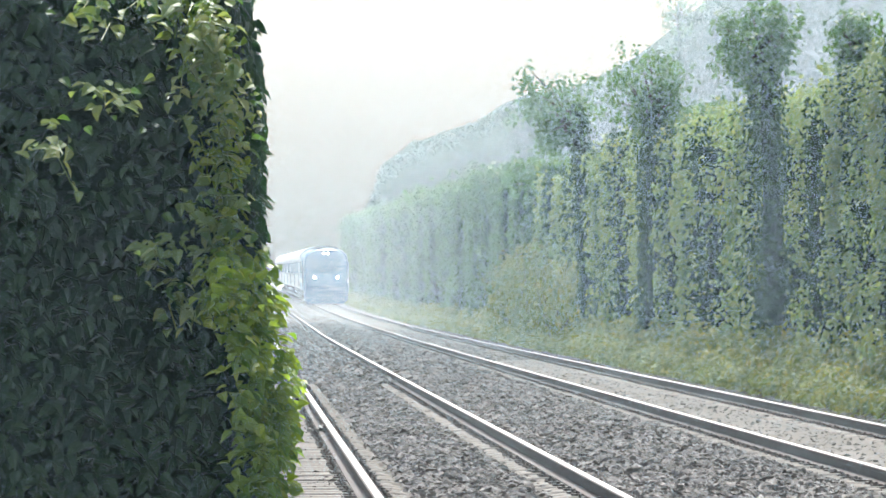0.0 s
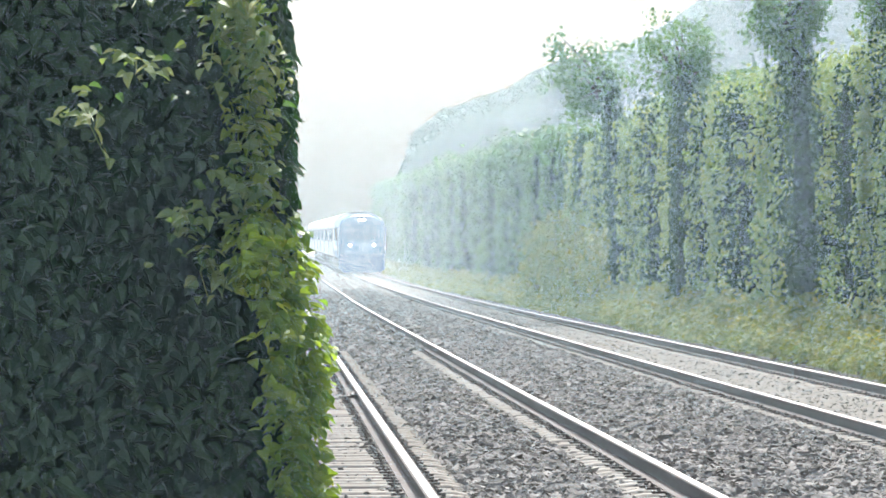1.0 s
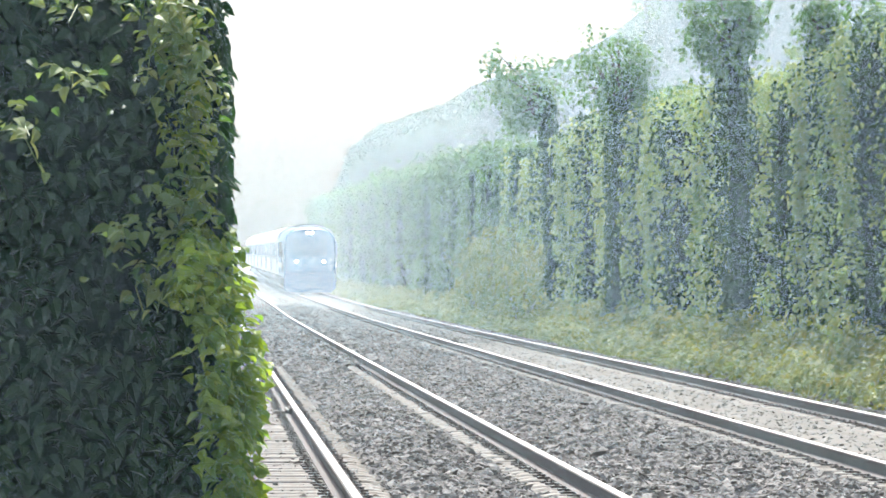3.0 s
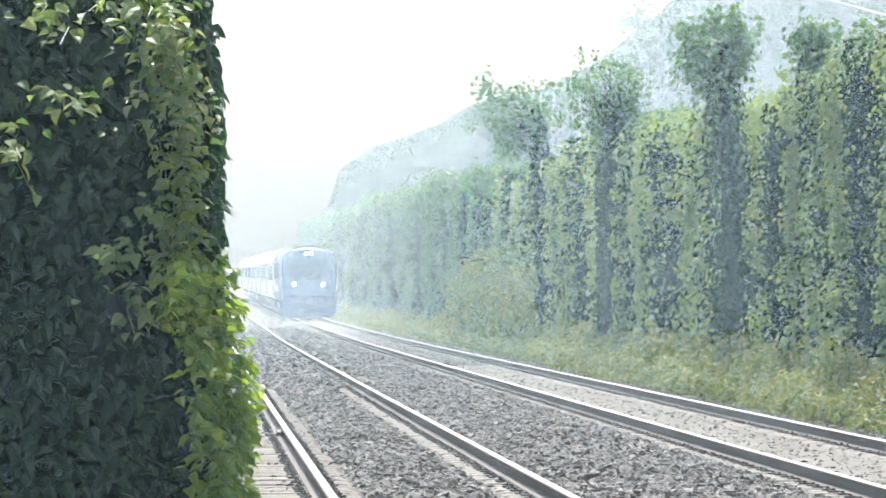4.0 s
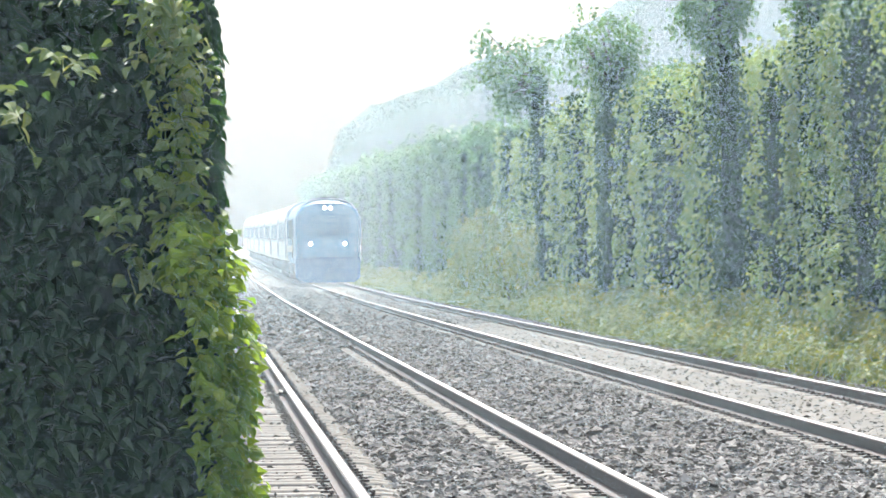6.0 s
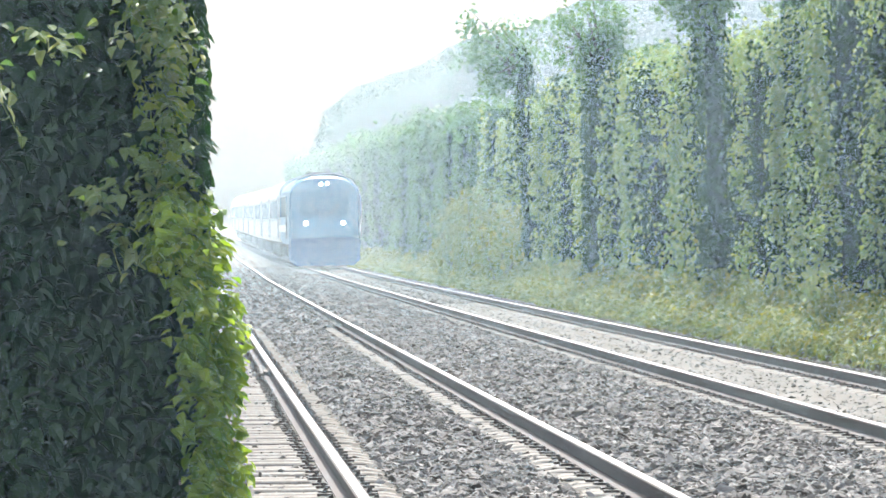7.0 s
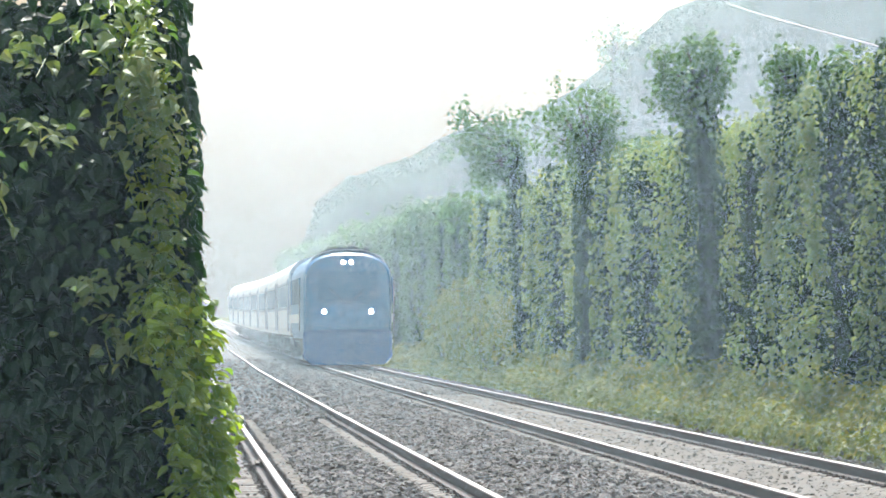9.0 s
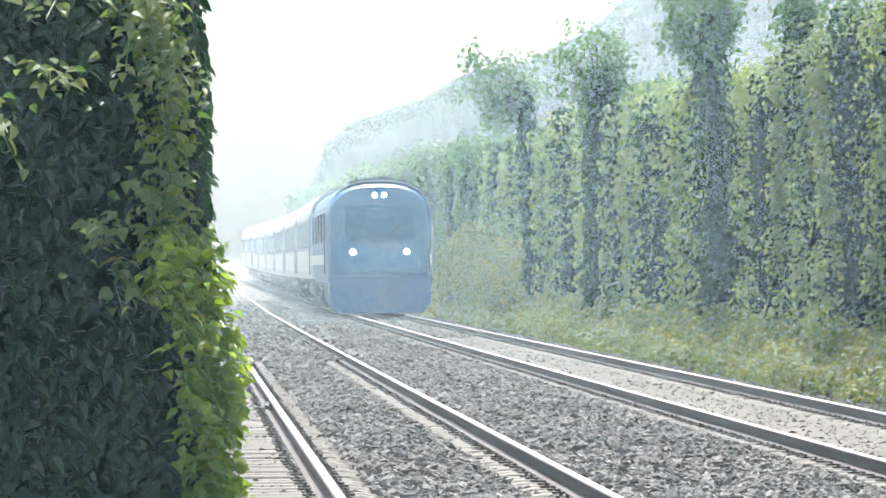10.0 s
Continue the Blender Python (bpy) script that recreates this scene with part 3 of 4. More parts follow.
def tree(y, x, height, seed, leaf, crown=(0.0, 0.8, 0.7), clumps=40, clad=0.3, fill=22, ground_z=0.0):
    """Creeper-clad tree: tapered trunk, limbs that end in leaf clumps, an uneven crown (shift in x, half width, half height)."""
    rng = np.random.default_rng(seed)
    base = new("tree")
    tagged(base, "creeper-clad tree with an uneven leafy crown", "tree", group="trees along the railway")
    base.location = (x + off(y), y, ground_z + rise(y))
    shift, wide, tall = crown
    zc = height - tall
    rings = []
    for i, z in enumerate(np.linspace(-0.6, zc + 0.2 * tall, 9)):
        g = clad * (0.85 - 0.05 * i)
        cx = shift * 0.45 * max(0.0, z / zc) ** 2
        rings.append([(cx + g * math.cos(a) * rng.uniform(0.85, 1.1), g * math.sin(a), z) for a in np.linspace(0, 2 * math.pi, 13)[:-1]])
    # The trunk takes the same shade-dark colour.
    part("trunk", extrude(bm_new(), rings), M_STEM_SHADE, base, smooth=True)
    fork = Vector((shift * 0.4, 0, zc - 0.5 * tall))
    pts, nrm = [], []
    for i in range(clumps):
        d = rng.normal(0, 1, 3)
        d /= np.linalg.norm(d)
        flare = 0.4 + 0.62 * (d[2] + 1) / 2
        c = np.array([shift, 0, zc]) + d * np.array([wide * flare * 1.25, wide * flare, tall]) * rng.uniform(0.3, 1.0) ** 0.6 * (1 + 0.75 * noise.noise(Vector(d) * 2.2 + Vector((seed, 0, 0))))
        c[0] += 0.25 * wide * wobble(c[2] * 2.0, seed * 3.0)
        if i < 14:
            mid = fork.lerp(Vector(c), 0.5) + Vector((0, 0, 0.12 * tall))
            bm = cyl(bm_new(), fork, mid, 0.045 * wide + 0.01, 0.02 * wide + 0.008, 6)
            cyl(bm, mid, c, 0.02 * wide + 0.008, 0.006, 6)
            part("limb", bm, M_BARK, base)
        n = int(fill * rng.uniform(0.5, 1.4))
        e = rng.normal(0, 1, (n, 3)) * leaf * np.array([0.95, 0.95, 0.95])
        spray = np.array([0.5 * d[0], 0.5 * d[1], 0.8]) * rng.uniform(0.1, 0.45) * wide
        e += np.outer(rng.uniform(-0.5, 0.5, n), spray)
        e[:, 2] -= 0.4 * np.abs(e[:, 0])
        pts.append(c + e)
        nrm.append(e / leaf * 0.5 + [-0.15, -0.2, 0.8])
    v, f = leaves(np.concatenate(pts), np.concatenate(nrm), leaf, droop=0.8, jitter=0.5, rng=rng)
    piece("crown", mesh_np("crown", v, f, M_CROWN), base)
    # Trunk creeper takes the dark leaf copy: backlit shade as colour.
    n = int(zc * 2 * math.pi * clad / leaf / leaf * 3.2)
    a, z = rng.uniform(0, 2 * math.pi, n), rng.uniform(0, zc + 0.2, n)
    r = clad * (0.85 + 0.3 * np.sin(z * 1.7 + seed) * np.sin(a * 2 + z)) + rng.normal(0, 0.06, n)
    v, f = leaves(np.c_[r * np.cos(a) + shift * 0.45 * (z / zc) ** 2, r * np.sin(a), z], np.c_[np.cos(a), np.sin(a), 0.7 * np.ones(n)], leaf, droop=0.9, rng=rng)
    piece("creeper", mesh_np("creeper", v, f, M_SHADE), base, "creeper round the trunk, shade put into its colour")


# ---------------------------------------------------------------- wooded hill
def hill_height(x, y):
    """Top of the wooded slope over the ground, along a ridge seen from the railway."""
    u = x * 450 / y
    ridge = np.interp(u, (10.5, 11.8, 12.6, 13.2, 14.7, 16.3, 19.3, 22.4, 23.9, 25.2, 27.9, 30.1, 32.9, 34.7, 35.8, 38.6, 40.0, 41.1, 44, 58, 110),
                      (0, 9.3, 11.4, 13.3, 14.0, 15.4, 16.4, 17.4, 18.3, 19.2, 19.8, 20.1, 20.4, 21.6, 23.0, 23.7, 24.7, 26.8, 29.5, 36, 50))
    return 1.454 + (float(ridge) - 1.454) * y / 450


def treetops(x, y):
    """Rounded crowns side by side, in -1..1."""
    return 0.6 * wobble(x * 0.45, y * 0.3, 4.0) + 0.4 * wobble(x * 1.1, y * 0.7, 9.0)


def hill():
    xs, ys = list(np.linspace(9, 120, 260)), [448, 449, 450, 452, 455, 460, 468, 480, 500, 540, 600, 700]
    rows = []
    for j, y in enumerate(ys):
        for x in xs:
            top = hill_height(x, y) - 1.4 + 1.9 * treetops(x, y)
            rows.append((x, y, max(-0.6, top * (0.0, 0.5, 0.8, 0.93, 0.97, 0.99, 1, 1, 1, 1, 1, 1)[j] - 0.6 * (j == 0))))
    n = len(xs)
    faces = [(j * n + i, j * n + i + 1, (j + 1) * n + i + 1, (j + 1) * n + i) for j in range(len(ys) - 1) for i in range(n - 1)]
    tagged(new("hill", mesh_np("hill", rows, faces, M_FAR, smooth=True)), "hazy wooded hillside rising behind the railway", "hill", kind="structure")
    rng = np.random.default_rng(31)
    k = 2500
    y = 446.5 + 14 * rng.uniform(0, 1, k) ** 2
    x = 11.3 + 66 * rng.uniform(0, 1, k) ** 1.2
    lift = 1 - 0.05 * rng.uniform(0, 1, k) ** 2
    z = np.array([(hill_height(a, b) - 1.2 + 1.9 * treetops(a, b)) * c for a, b, c in zip(x, y, lift)])
    v, f = leaves(np.c_[x, y, z], np.tile([-0.1, -0.6, 0.8], (k, 1)), 0.4, jitter=0.5, rng=rng)
    tagged(new("far_woods", mesh_np("far_woods", v, f, M_FAR)), "pale hazy woods covering the hillside", "woods", kind="stuff")


# ---------------------------------------------------------------- near creeper pillar
PIL_Y = 13.0


def pillar_edge(z):
    """Right-hand face of the creeper pillar at the height z."""
    zs = (-0.3, 0.98, 1.15, 1.32, 1.51, 1.58, 2.0, 2.22, 2.6, 3.8)
    es = (0.19, 0.18, 0.195, 0.175, 0.125, 0.08, 0.075, 0.03, 0.01, -0.02)
    return float(np.interp(z, zs, es)) + 0.008 * math.sin(z * 17.0) + 0.003


def pillar_front(z):
    """Front face of the pillar: upright, leaning back towards its top."""
    return PIL_Y + 0.22 * max(0.0, z - 1.72)


# Lit patches placed to fit the camera's view; lighter leaves go there.
LIT_PATCHES = ((0.0, 2.12, 0.09), (-0.12, 2.16, 0.08), (0.0, 1.95, 0.08), (-0.1, 2.0, 0.09), (0.02, 1.81, 0.05), (0.01, 1.67, 0.045), (-0.05, 1.62, 0.04), (-0.18, 1.56, 0.05),
          (-0.13, 1.45, 0.06), (-0.05, 1.53, 0.04), (-0.3, 1.95, 0.03), (-0.36, 2.16, 0.03), (-0.45, 1.84, 0.03), (0.0, 2.05, 0.08))


def pillar():
    base = new("creeper_pillar")
    tagged(base, "tall dense pillar overgrown with dark green creeper leaves", "creeper")
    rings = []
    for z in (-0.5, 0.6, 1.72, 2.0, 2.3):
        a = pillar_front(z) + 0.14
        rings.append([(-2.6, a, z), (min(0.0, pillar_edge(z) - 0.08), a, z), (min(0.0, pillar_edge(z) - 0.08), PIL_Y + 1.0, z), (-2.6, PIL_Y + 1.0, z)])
    part("core", extrude(bm_new(), rings), M_STEM_SHADE, base, "dark backing core, shade between the leaves in its colour")
    rng = np.random.default_rng(5)
    # the shaded face, its shade in the ivy colour: leaves lapping over each other on deep lumps
    n = 10500
    x, z = rng.uniform(-1.6, 0.05, n), rng.uniform(-0.2, 2.36, n)
    lump = np.array([wobble(a * 2.6, b * 2.0, 1.0) + 0.55 * wobble(a * 7, b * 6, 7.0) for a, b in zip(x, z)])
    P = [np.c_[x, np.array([pillar_front(q) for q in z]) + 0.05 - 0.17 * lump + rng.normal(0, 0.035, n), z]]
    N = [np.c_[0.15 + 0 * x, -0.75 + 0 * x, 0.75 + 0 * x]]
    n = 5200
    z, d = rng.uniform(-0.2, 2.36, n), rng.uniform(-0.1, 1.0, n)
    e = np.array([pillar_edge(q) for q in z]) + 0.03 * np.array([wobble(q * 7, p * 4, 3.0) for q, p in zip(z, d)])
    e = np.minimum(e, 0.07)
    P.append(np.c_[e - np.abs(rng.normal(0, 0.03, n)), np.array([pillar_front(q) for q in z]) + d, z])
    N.append(np.c_[np.ones(n), -0.3 * np.ones(n), 0.6 * np.ones(n)])
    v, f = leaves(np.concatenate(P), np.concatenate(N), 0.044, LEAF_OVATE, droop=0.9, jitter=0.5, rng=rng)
    tagged(piece("foliage", mesh_np("foliage", v, f, M_IVY_SHADED), base), kind="stuff")

    # leafy twigs: each a thin stem with leaves to both sides, tips hanging
    def twigs(starts, ways, per, size, mat, label):
        pts, nrm, stems = [], [], []
        for a, w in zip(starts, ways):
            w = w / np.linalg.norm(w)
            u = np.linspace(0.1, 1.0, per)
            length = rng.uniform(0.07, 0.14)
            p = a + np.outer(u * length, w) - np.outer(u * u * length * 0.5, [0, 0, 1])
            s = np.where(np.arange(per) % 2, 1.0, -1.0)[:, None] * np.cross(w, [0, 0, 1.0])[None]
            pts.append(p + s * 0.016 + rng.normal(0, 0.007, (per, 3)))
            nrm.append(0.35 * s + w * 0.35 + [0.1, -0.15, 0.75])
            q = np.array([[0.0015, 0, 0], [-0.0015, 0, 0]])
            stems.append((np.concatenate([p[[0]] + q, p[[-1]] + q]), np.array([[0, 1, 3], [0, 3, 2]])))
        P, Nn = np.concatenate(pts), np.concatenate(nrm)
        v, f = stack([leaves(P, Nn, size, LEAF_OVATE, droop=0.75, jitter=0.28, rng=rng)] + stems)
        tagged(piece("sprig", mesh_np("sprig", v, f, mat), base, label), kind="stuff")

    # mass on the lower edge, with sunlight put into its leaf colour
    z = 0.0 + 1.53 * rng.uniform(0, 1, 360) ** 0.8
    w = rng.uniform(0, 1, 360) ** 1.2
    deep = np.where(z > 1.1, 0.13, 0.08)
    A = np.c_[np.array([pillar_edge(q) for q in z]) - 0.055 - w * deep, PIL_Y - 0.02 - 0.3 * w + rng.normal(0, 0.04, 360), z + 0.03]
    twigs(A, np.c_[np.clip(0.1 - 0.25 * w + rng.normal(0, 0.25, 360), -0.6, 0.25), rng.uniform(-1.1, -0.55, 360), 0.2 + rng.normal(0, 0.2, 360)], 6, 0.036, M_SPRIG_LIT, "yellow-green leaves with sunlight put into their colour")
    # clusters that stand out of the shaded face higher up, coloured lighter as if sunlit
    A, W = [], []
    for cx, cz, r in LIT_PATCHES:
        for i in range(int(75 * r) + 1):
            q = cz + rng.normal(0, r * 0.6)
            A.append((min(cx + rng.normal(0, r * 0.7), pillar_edge(q) - 0.1), pillar_front(q) - 0.14 - 0.1 * rng.uniform(), q))
            W.append((rng.normal(0.0, 0.35), -0.7 + rng.normal(0, 0.2), 0.25 + rng.normal(0, 0.3)))
    twigs(np.array(A), np.array(W), 6, 0.036, M_VINE, "lighter green leaves coloured as if sunlit")
    # ragged leaves along the upper edge, in the sunlit colour
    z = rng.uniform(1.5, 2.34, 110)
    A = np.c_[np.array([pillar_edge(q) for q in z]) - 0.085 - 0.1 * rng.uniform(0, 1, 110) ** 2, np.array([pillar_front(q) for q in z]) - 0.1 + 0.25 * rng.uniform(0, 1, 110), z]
    twigs(A, np.c_[0.1 + rng.normal(0, 0.2, 110), -0.6 + rng.normal(0, 0.3, 110), rng.normal(0.1, 0.3, 110)], 6, 0.034, M_SPRIG_LIT, "green leaves on the edge in the sunlit colour")
    # leaves that stand out singly
    kinds = []
    for k in range(9):
        v, f = leaves(np.zeros((1, 3)), np.array([[0.1 * k - 0.4, -0.4 if k % 2 else -0.7, 0.9 if k % 2 else 0.5]]), 0.038, LEAF_OVATE, jitter=0.3, rng=rng)
        kinds.append(mesh_np("leaf", v, f, (M_SPRIG_LIT, M_VINE, M_CROWN)[k // 3]))
    for i in range(280):
        ob = piece("leaf", kinds[i % 3 if i < 130 else 3 + i % 6], base)
        if i < 130:
            zz, w = rng.uniform(0.7, 1.54), rng.uniform() ** 1.2
            ob.location = (pillar_edge(zz) - 0.035 - w * 0.17, PIL_Y - 0.16 - 0.3 * w + rng.uniform(-0.04, 0.04), zz)
        else:
            cx, cz, r = LIT_PATCHES[i % len(LIT_PATCHES)]
            xx, zz = cx + rng.normal(0, r * 1.3), min(2.3, cz + rng.normal(0, r * 1.3))
            ob.location = (min(xx, pillar_edge(zz) - 0.03), pillar_front(zz) - 0.16 - 0.12 * rng.uniform(), zz)
        ob.rotation_euler = (rng.uniform(-0.5, 0.5), rng.uniform(-0.6, 0.6), rng.uniform(-0.8, 0.8))
        k = rng.uniform(0.6, 1.15)
        ob.scale = (k, k, k)


# ---------------------------------------------------------------- train
def body_section(w, z0, z1, roof):
    """Closed half-round section of a rail vehicle, in x and z."""
    pts = [(-w * 0.94, z0), (-w, z0 + 0.25), (-w, z1)]
    for i in range(1, 12):
        a = math.pi * (1 - i / 12)
        pts.append((w * math.copysign(abs(math.cos(a)) ** 0.75, math.cos(a)), z1 + (roof - z1) * math.sin(a) ** 0.8))
    return pts + [(w, z1), (w, z0 + 0.25), (w * 0.94, z0)]


def wheelset_bm():
    bm = bm_new()
    for s in (-1, 1):
        cyl(bm, (s * 0.685, 0, 0.46), (s * 0.82, 0, 0.46), 0.46, seg=24)
        cyl(bm, (s * 0.66, 0, 0.46), (s * 0.69, 0, 0.46), 0.49, seg=24)
    cyl(bm, (-0.7, 0, 0.46), (0.7, 0, 0.46), 0.09, seg=10)
    return bm


def bogie(parent, y):
    bm = bm_new()
    for s in (-1, 1):
        box(bm, s * 1.0 - 0.1, s * 1.0 + 0.1, y - 1.9, y + 1.9, 0.42, 0.72, 0.04)
        for d in (-1.25, 1.25):
            box(bm, s * 1.0 - 0.13, s * 1.0 + 0.13, y + d - 0.2, y + d + 0.2, 0.3, 0.62, 0.03)
    box(bm, -1.0, 1.0, y - 0.4, y + 0.4, 0.45, 0.8, 0.03)
    part("bogie", bm, M_DARK, parent)
    for d in (-1.25, 1.25):
        ob = part("wheelset", wheelset_bm(), M_STEEL, parent)
        ob.location.y = y + d


def locomotive():
    """Blue locomotive; its nose is at y = 0 and the rest lies towards +y."""
    base = new("locomotive")
    tagged(base, "blue diesel locomotive with lit headlamps on the railway track", "locomotive")
    L = 20.0
    sec = body_section(1.47, 0.92, 2.8, 3.86)

    def ring(y, k, drop):
        return [(x * k, y, 0.92 + (z - 0.92) * (1 - drop * max(0.0, (z - 2.2) / 1.8))) for x, z in sec]
    part("body", extrude(bm_new(), [ring(0.16, 0.93, 0.07), ring(0.3, 0.97, 0.045), ring(0.7, 1.0, 0.02), ring(1.4, 1.0, 0.0), ring(L, 1.0, 0.0)]), M_BLUE, base)
    bm = extrude(bm_new(), [[(x * 0.97, y, z + 0.012) for x, z in sec[4:13]] + [(x * 0.95, y, z - 0.02) for x, z in sec[12:3:-1]] for y in (0.4, L - 0.1)])
    part("roof", bm, M_ROOF, base, "pale grey roof")
    # windscreen in a dark surround
    bm = box(bm_new(), -1.04, 1.04, 0.06, 0.3, 2.1, 3.18, 0.1)
    scr = part("windscreen_surround", bm, M_BLUE, base)
    part("windscreen", box(bm_new(), -0.97, 0.97, 0.045, 0.09, 2.17, 3.13, 0.03), M_GLASS, scr, "wide tinted windscreen with the sky's reflection in its colour")
    for s in (-1, 1):
        part("wiper", cyl(bm_new(), (s * 0.2, 0.035, 2.2), (s * 0.62, 0.035, 2.6), 0.01, seg=6), M_DARK, scr)
    part("nose_panel", box(bm_new(), -1.18, 1.18, 0.02, 0.3, 1.22, 2.04, 0.06), M_NOSE, base, "slightly lighter blue nose panel")
    part("nose_band", box(bm_new(), -1.42, 1.42, 0.0, 0.3, 1.08, 1.21, 0.03), M_SKIRT, base)
    for s in (-1, 1):
        h = part("headlamp_housing", box(bm_new(), s * 0.77 - 0.15, s * 0.77 + 0.15, -0.03, 0.2, 1.68, 1.94, 0.04), M_NOSE, base)
        part("headlamp", cyl(bm_new(), (s * 0.77, -0.06, 1.81), (s * 0.77, 0.0, 1.81), 0.075, seg=16), M_LAMP, h, "lit round headlamp")
        t = part("top_lamp_housing", box(bm_new(), s * 0.13 - 0.115, s * 0.13 + 0.115, 0.03, 0.4, 3.31, 3.54, 0.04), M_BLUE, base)
        part("top_lamp", cyl(bm_new(), (s * 0.13, -0.01, 3.43), (s * 0.13, 0.05, 3.43), 0.065, seg=14), M_LAMP, t, "lit top lamp")
        part("step", box(bm_new(), s * 1.25 - 0.2, s * 1.25 + 0.2, 0.25, 0.6, 0.35, 1.0, 0.02), M_DARK, base)
        part("handrail", cyl(bm_new(), (s * 1.56, 1.1, 1.2), (s * 1.56, 1.1, 2.7), 0.02, seg=8), M_STEEL, base)
        for k in range(5):
            part("side_window" if k in (0, 4) else "side_grille", box(bm_new(), s * 1.535 - 0.02, s * 1.535 + 0.02, 1.7 + 3.6 * k, 2.6 + 3.6 * k, 2.1, 2.95, 0.01), M_GLASS if k in (0, 4) else M_DARK, base)
        part("horn", cyl(bm_new(), (s * 0.62, 0.9, 3.84), (s * 0.62, 1.3, 3.84), 0.09, 0.03, 10), M_DARK, base)
        part("side_stripe", box(bm_new(), s * 1.535 - 0.012, s * 1.535 + 0.012, 1.6, L - 0.2, 1.45, 1.75), M_WHITE, base, "white side stripe")
    part("coupler", box(box(bm_new(), -0.13, 0.13, -0.45, 0.3, 0.75, 0.98, 0.04), -0.18, 0.18, -0.6, -0.4, 0.7, 1.02, 0.05), M_SKIRT, base)
    bm = extrude(bm_new(), [[(-1.47, 0.4, 1.1), (1.47, 0.4, 1.1), (1.46, 0.4, 0.3), (1.2, 0.4, 0.06), (-1.2, 0.4, 0.06), (-1.46, 0.4, 0.3)], [(-1.44, 0.02, 1.1), (1.44, 0.02, 1.1), (1.42, -0.1, 0.3), (1.15, -0.12, 0.06), (-1.15, -0.12, 0.06), (-1.42, -0.1, 0.3)]])
    part("snow_plough", bm, M_SKIRT, base)
    bm = box(bm_new(), -0.5, 0.5, 2.2, 3.4, 3.78, 3.95, 0.05)
    part("roof_hatch", bm, M_DARK, base)
    for x0, zt in ((-0.85, 3.84), (-0.42, 3.94), (0.05, 4.0), (0.5, 3.9)):
        part("roof_pod", box(bm_new(), x0, x0 + 0.28, 1.4, 2.0, 3.6, zt, 0.04), M_DARK, base)
    part("underframe", box(bm_new(), -1.35, 1.35, 0.5, L - 0.3, 0.8, 1.05), M_DARK, base)
    part("fuel_tank", box(bm_new(), -1.3, 1.3, 7.2, 12.8, 0.3, 0.9, 0.1), M_DARK, base)
    bogie(base, 3.6)
    bogie(base, L - 3.6)
    return base


def coach():
    base = new("passenger_coach")
    tagged(base, "white passenger coach with a grey-blue window band", "coach", group="coaches of the train")
    L = 25.5
    sec = body_section(1.54, 1.0, 3.0, 3.95)
    part("body", extrude(bm_new(), [[(x, y, z) for x, z in sec] for y in (0.0, L)]), M_WHITE, base)
    bm = extrude(bm_new(), [[(x * 0.985, y, z + 0.012) for x, z in sec[4:13]] + [(x * 0.96, y, z - 0.02) for x, z in sec[12:3:-1]] for y in (0.05, L - 0.05)])
    part("roof", bm, M_ROOF, base, "pale grey roof")
    for s in (-1, 1):
        part("window_band", box(bm_new(), s * 1.542 - 0.012, s * 1.542 + 0.012, 0.05, L - 0.05, 1.95, 3.0), M_LIGHTBLUE, base, "grey-blue window band")
        for k in range(11):
            y = 2.4 + k * 1.92
            part("window", box(bm_new(), s * 1.545 - 0.015, s * 1.545 + 0.015, y, y + 1.2, 2.05, 2.9, 0.012), M_GLASS, base)
        for y in (0.7, L - 1.5):
            d = part("door", box(bm_new(), s * 1.55 - 0.02, s * 1.55 + 0.02, y, y + 0.8, 1.15, 3.1, 0.012), M_LIGHTBLUE, base, "grey-blue door")
    part("gangway", box(bm_new(), -0.6, 0.6, L, L + 1.0, 1.1, 3.3, 0.05), M_DARK, base)
    part("end_wall", box(bm_new(), -1.45, 1.45, -0.03, 0.02, 1.1, 3.3), M_LIGHTBLUE, base)
    part("underframe", box(bm_new(), -1.3, 1.3, 0.3, L - 0.3, 0.85, 1.02), M_DARK, base)
    part("equipment_box", box(bm_new(), -1.2, 1.2, 9.0, 16.0, 0.4, 0.9, 0.05), M_DARK, base)
    bogie(base, 4.0)
    bogie(base, L - 4.0)
    return base


def skylight_blocker():
    """Unseen wall added behind the camera to keep skylight off the pillar front."""
    bm = box(bm_new(), -16.0, -0.6, -4.6, -4.0, -0.5, 9.0, 0.05)
    me = mesh_of("sky_blocking_wall", bm, M_EARTH)
    tagged(new("sky_blocking_wall", me), "unseen dark wall added behind the standpoint to block skylight", "wall", kind="structure")


# ---------------------------------------------------------------- build
ground()
skylight_blocker()
bank()
hill()
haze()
stones("ballast_stones", 30000, (1.18, 2.05), (21, 75), 0.03, M_STONE, "grey crushed ballast stones heaped between the rails", lambda x: 0.08 + 0.045 * np.sin(np.clip((x - 1.15) / 0.95, 0, 1) * 3.14), 3, 1.5)
stones("ballast_stones", 60000, (2.5, 4.35), (21, 80), 0.03, M_STONE, "grey crushed ballast stones heaped between the tracks", lambda x: 0.085 + 0.04 * np.sin(np.clip((x - 2.45) / 1.9, 0, 1) * 3.14) - 0.05 * np.clip(x - 3.6, 0, 1), 6, 1.5)
stones("ballast_stones", 30000, (0.5, 4.35), (75, 240), 0.05, M_STONE, "grey crushed ballast stones further along the line", lambda x: 0.082 - 0.06 * np.clip(x - 3.6, 0, 1), 4, 1.4)
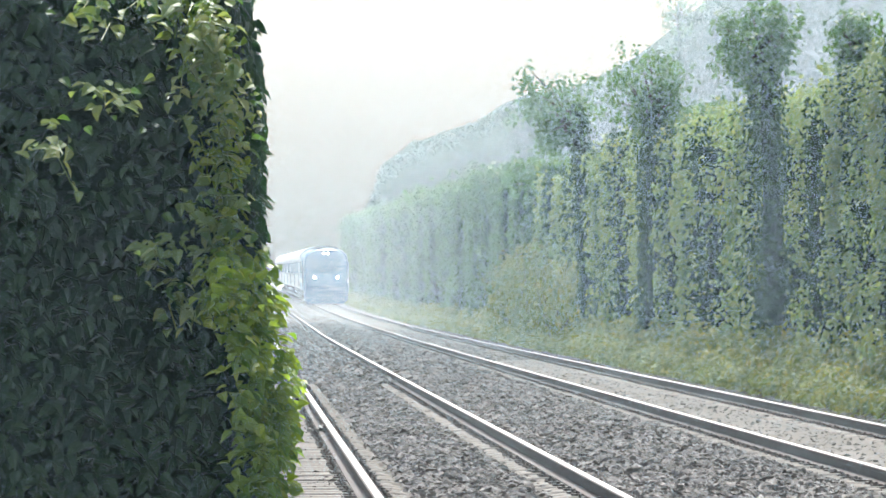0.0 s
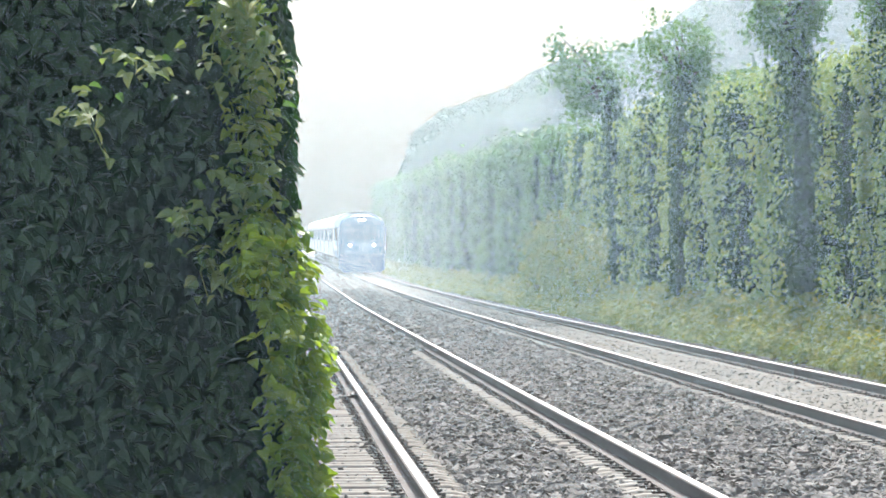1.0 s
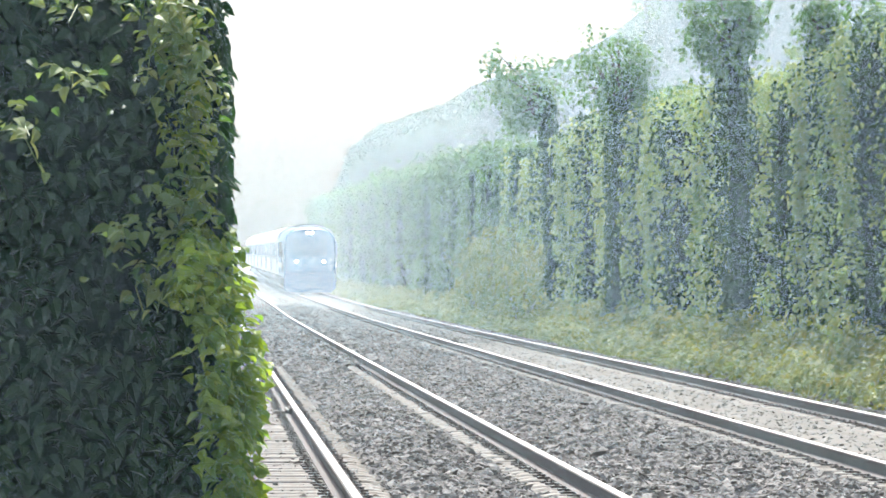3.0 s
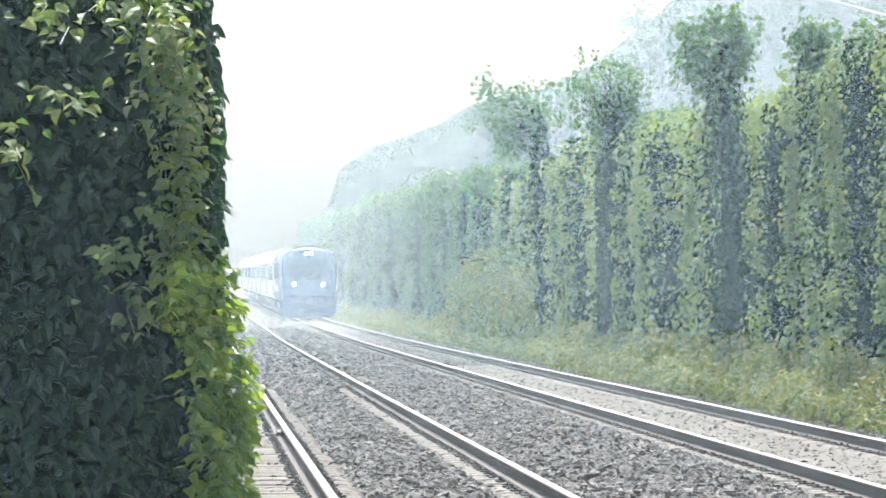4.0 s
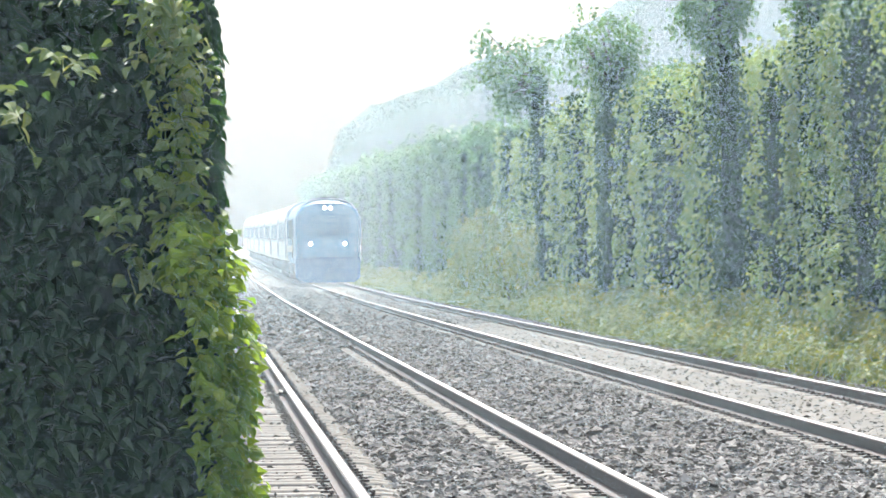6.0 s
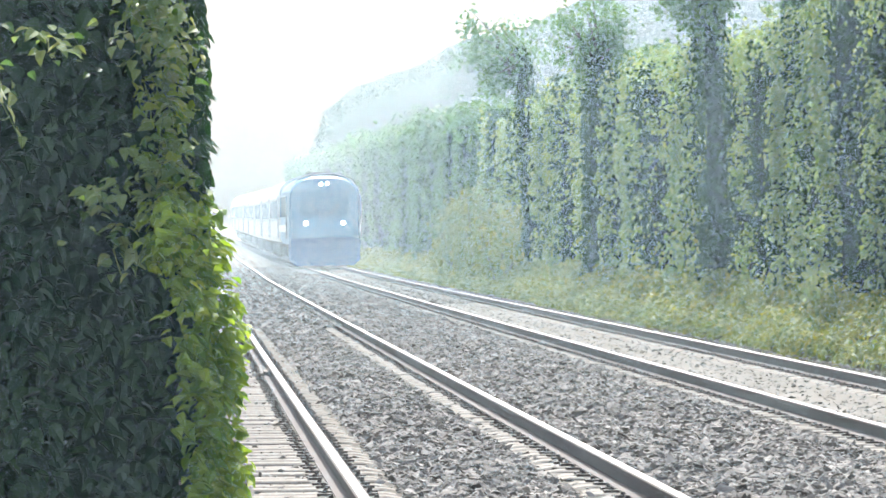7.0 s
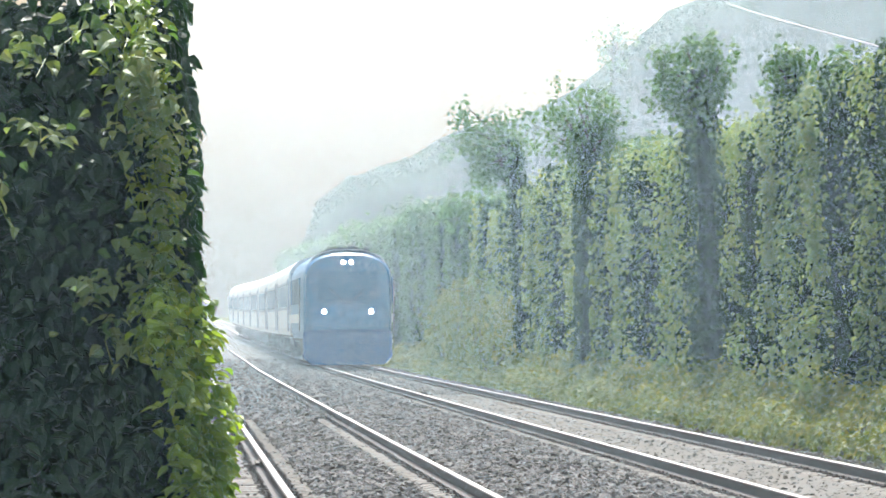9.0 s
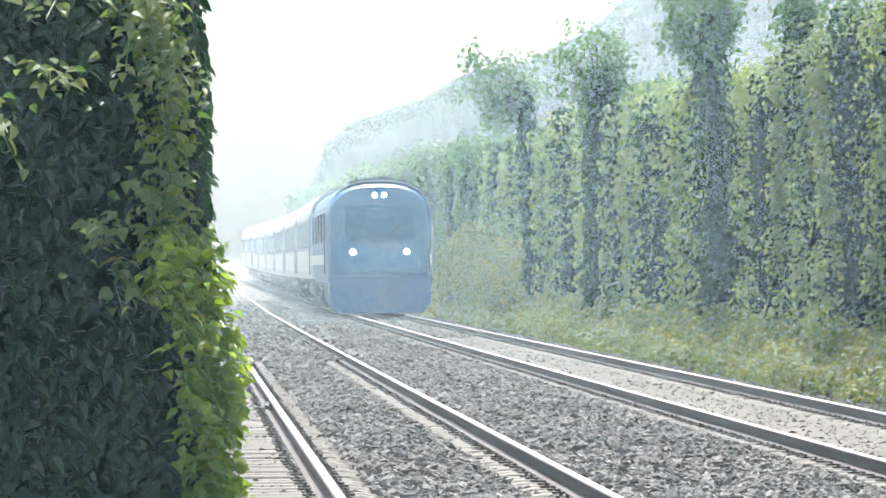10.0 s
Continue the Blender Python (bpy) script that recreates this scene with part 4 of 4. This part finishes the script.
stones("ballast_stones", 3500, (-0.6, 2.3), (22, 70), 0.022, M_STONE, "scattered small ballast stones among the sleepers", lambda x: 0.078 + 0 * x - 0.05 * np.clip(-0.2 - x, 0, 1), 8, 1.4)
stones("pale_chippings", 11000, (4.4, 7.3), (36, 110), 0.02, M_PALE, "pale stone chippings on the further track", lambda x: 0.0 - 0.12 * np.clip(x - 7.0, 0, 1), 5, 1.4)
stones("pale_chippings", 10000, (4.4, 7.3), (105, 250), 0.035, M_PALE, "pale stone chippings further along the track", lambda x: 0.0 - 0.12 * np.clip(x - 7.0, 0, 1), 9, 1.3)
track(TRACK_L, HEAD_L, "railway track of steel rails on concrete sleepers in ballast", 66)
track(TRACK_R, HEAD_R, "railway track with concrete sleepers half sunk in pale chippings", 90)
pillar()
yb = 44.0
k = 0
while yb < 430:
    w = 9.0 if yb < 120 else (14.0 if yb < 220 else 26.0)
    leaf = 0.08 if yb < 80 else (0.1 if yb < 130 else (0.13 if yb < 220 else 0.18))
    bay(yb, yb + w, 100 + k, leaf)
    low_bushes(yb, yb + w, 300 + k, leaf * 1.1)
    yb += w
    k += 1
def rail_joint(y):
    base = new("rail_joint")
    tagged(base, "bolted steel joint clamped on the rail", "rail joint")
    x = TRACK_L - 0.7525 + off(y)
    for s in (-1, 1):
        part("fishplate", box(bm_new(), x + s * 0.03 - 0.012, x + s * 0.03 + 0.012, y - 0.45, y + 0.45, 0.105, 0.172, 0.006), M_STEEL, base)
    part("clamp", box(bm_new(), x - 0.2, x + 0.08, y - 0.05, y + 0.05, 0.105, 0.13, 0.01), M_STEEL, base)
    for k in (-0.3, -0.1, 0.1, 0.3):
        part("bolt", cyl(bm_new(), (x - 0.075, y + k, 0.14), (x + 0.06, y + k, 0.14), 0.016, seg=6), M_CLIP, base)


def cable():
    bm = bm_new()
    a, b = Vector((51.0, 460.0, 30.8)), Vector((9.4, 60.0, 4.5))
    for i in range(20):
        p, q = i / 20, (i + 1) / 20
        cyl(bm, a.lerp(b, p) - Vector((0, 0, 1.2 * 4 * p * (1 - p) * 0.1)), a.lerp(b, q) - Vector((0, 0, 1.2 * 4 * q * (1 - q) * 0.1)), 0.012 + 0.02 * (1 - p), seg=6)
    me = mesh_of("overhead_cable", bm, M_HEAD)
    tagged(new("overhead_cable", me), "bright thin overhead cable slung above the trees", "cable")


rail_joint(49.0)
cable()
tree(79, 8.42, 5.9, 11, 0.105, (-0.36, 0.75, 0.66), 95, 0.24, 24)
tree(102.5, 8.5, 6.3, 12, 0.115, (-0.15, 1.0, 0.95), 105, 0.33, 17)
tree(124, 8.6, 6.85, 13, 0.125, (-0.75, 1.1, 0.95), 105, 0.27, 17)
tree(72.5, 8.95, 5.55, 14, 0.1, (0.0, 0.42, 0.6), 46, 0.2, 20)
tree(68, 9.15, 5.2, 19, 0.1, (0.0, 0.4, 0.6), 40, 0.2, 20)
tree(58, 9.1, 5.3, 15, 0.1, (0.0, 0.6, 0.6), 60, 0.25, 22)
tree(105, 9.3, 5.5, 22, 0.12, (0.1, 0.7, 0.7), 60, 0.25, 20)
tree(150, 8.9, 5.6, 16, 0.2, (0.0, 1.1, 0.8), 40, 0.4, 20)
tree(172, 8.9, 5.9, 20, 0.22, (-0.2, 1.2, 0.8), 40, 0.4, 20)
tree(200, 9.1, 6.1, 17, 0.24, (0.0, 1.4, 0.9), 40, 0.4, 20)
tree(245, 9.1, 6.3, 18, 0.3, (0.0, 1.5, 1.0), 40, 0.4, 20)
tree(445, 38.6, 9.0, 21, 0.32, (0.0, 2.3, 2.4), 70, 0.1, 9, hill_height(38.6, 445) - 5.0)
shrub(127, 7.95, 2.1, 41, 0.14)
shrub(138, 7.95, 3.0, 42, 0.15)
shrub(151, 8.05, 2.6, 43, 0.16)

loco = locomotive()
coaches = [coach()]
for i in range(7):
    coaches.append(copy_thing(coaches[0], pose(0, 0, 0)))


def nose_at(t):
    """Distance of the locomotive's nose at t seconds."""
    return 340.0 - 17.2 * t - 0.235 * t * t


def motions():
    times = [0.0, 1.0, 2.0, 3.0, 4.0, 5.0, 6.0, 7.0, 8.0, 9.0, 10.0]
    for n, ob in enumerate([loco] + coaches):
        gap = 0.0 if n == 0 else 21.0 + 26.5 * (n - 1)
        rows = []
        for t in times:
            y = nose_at(t) + gap
            turn = -math.degrees(math.atan2(off(y + 10) - off(y), 10.0))
            tilt = math.degrees(math.atan2(rise(y + 10) - rise(y), 10.0))
            rows.append((t, pose(TRACK_R + off(y), y, HEAD_R + rise(y), tilt, 0, turn)))
        walk(ob, rows)


motions()
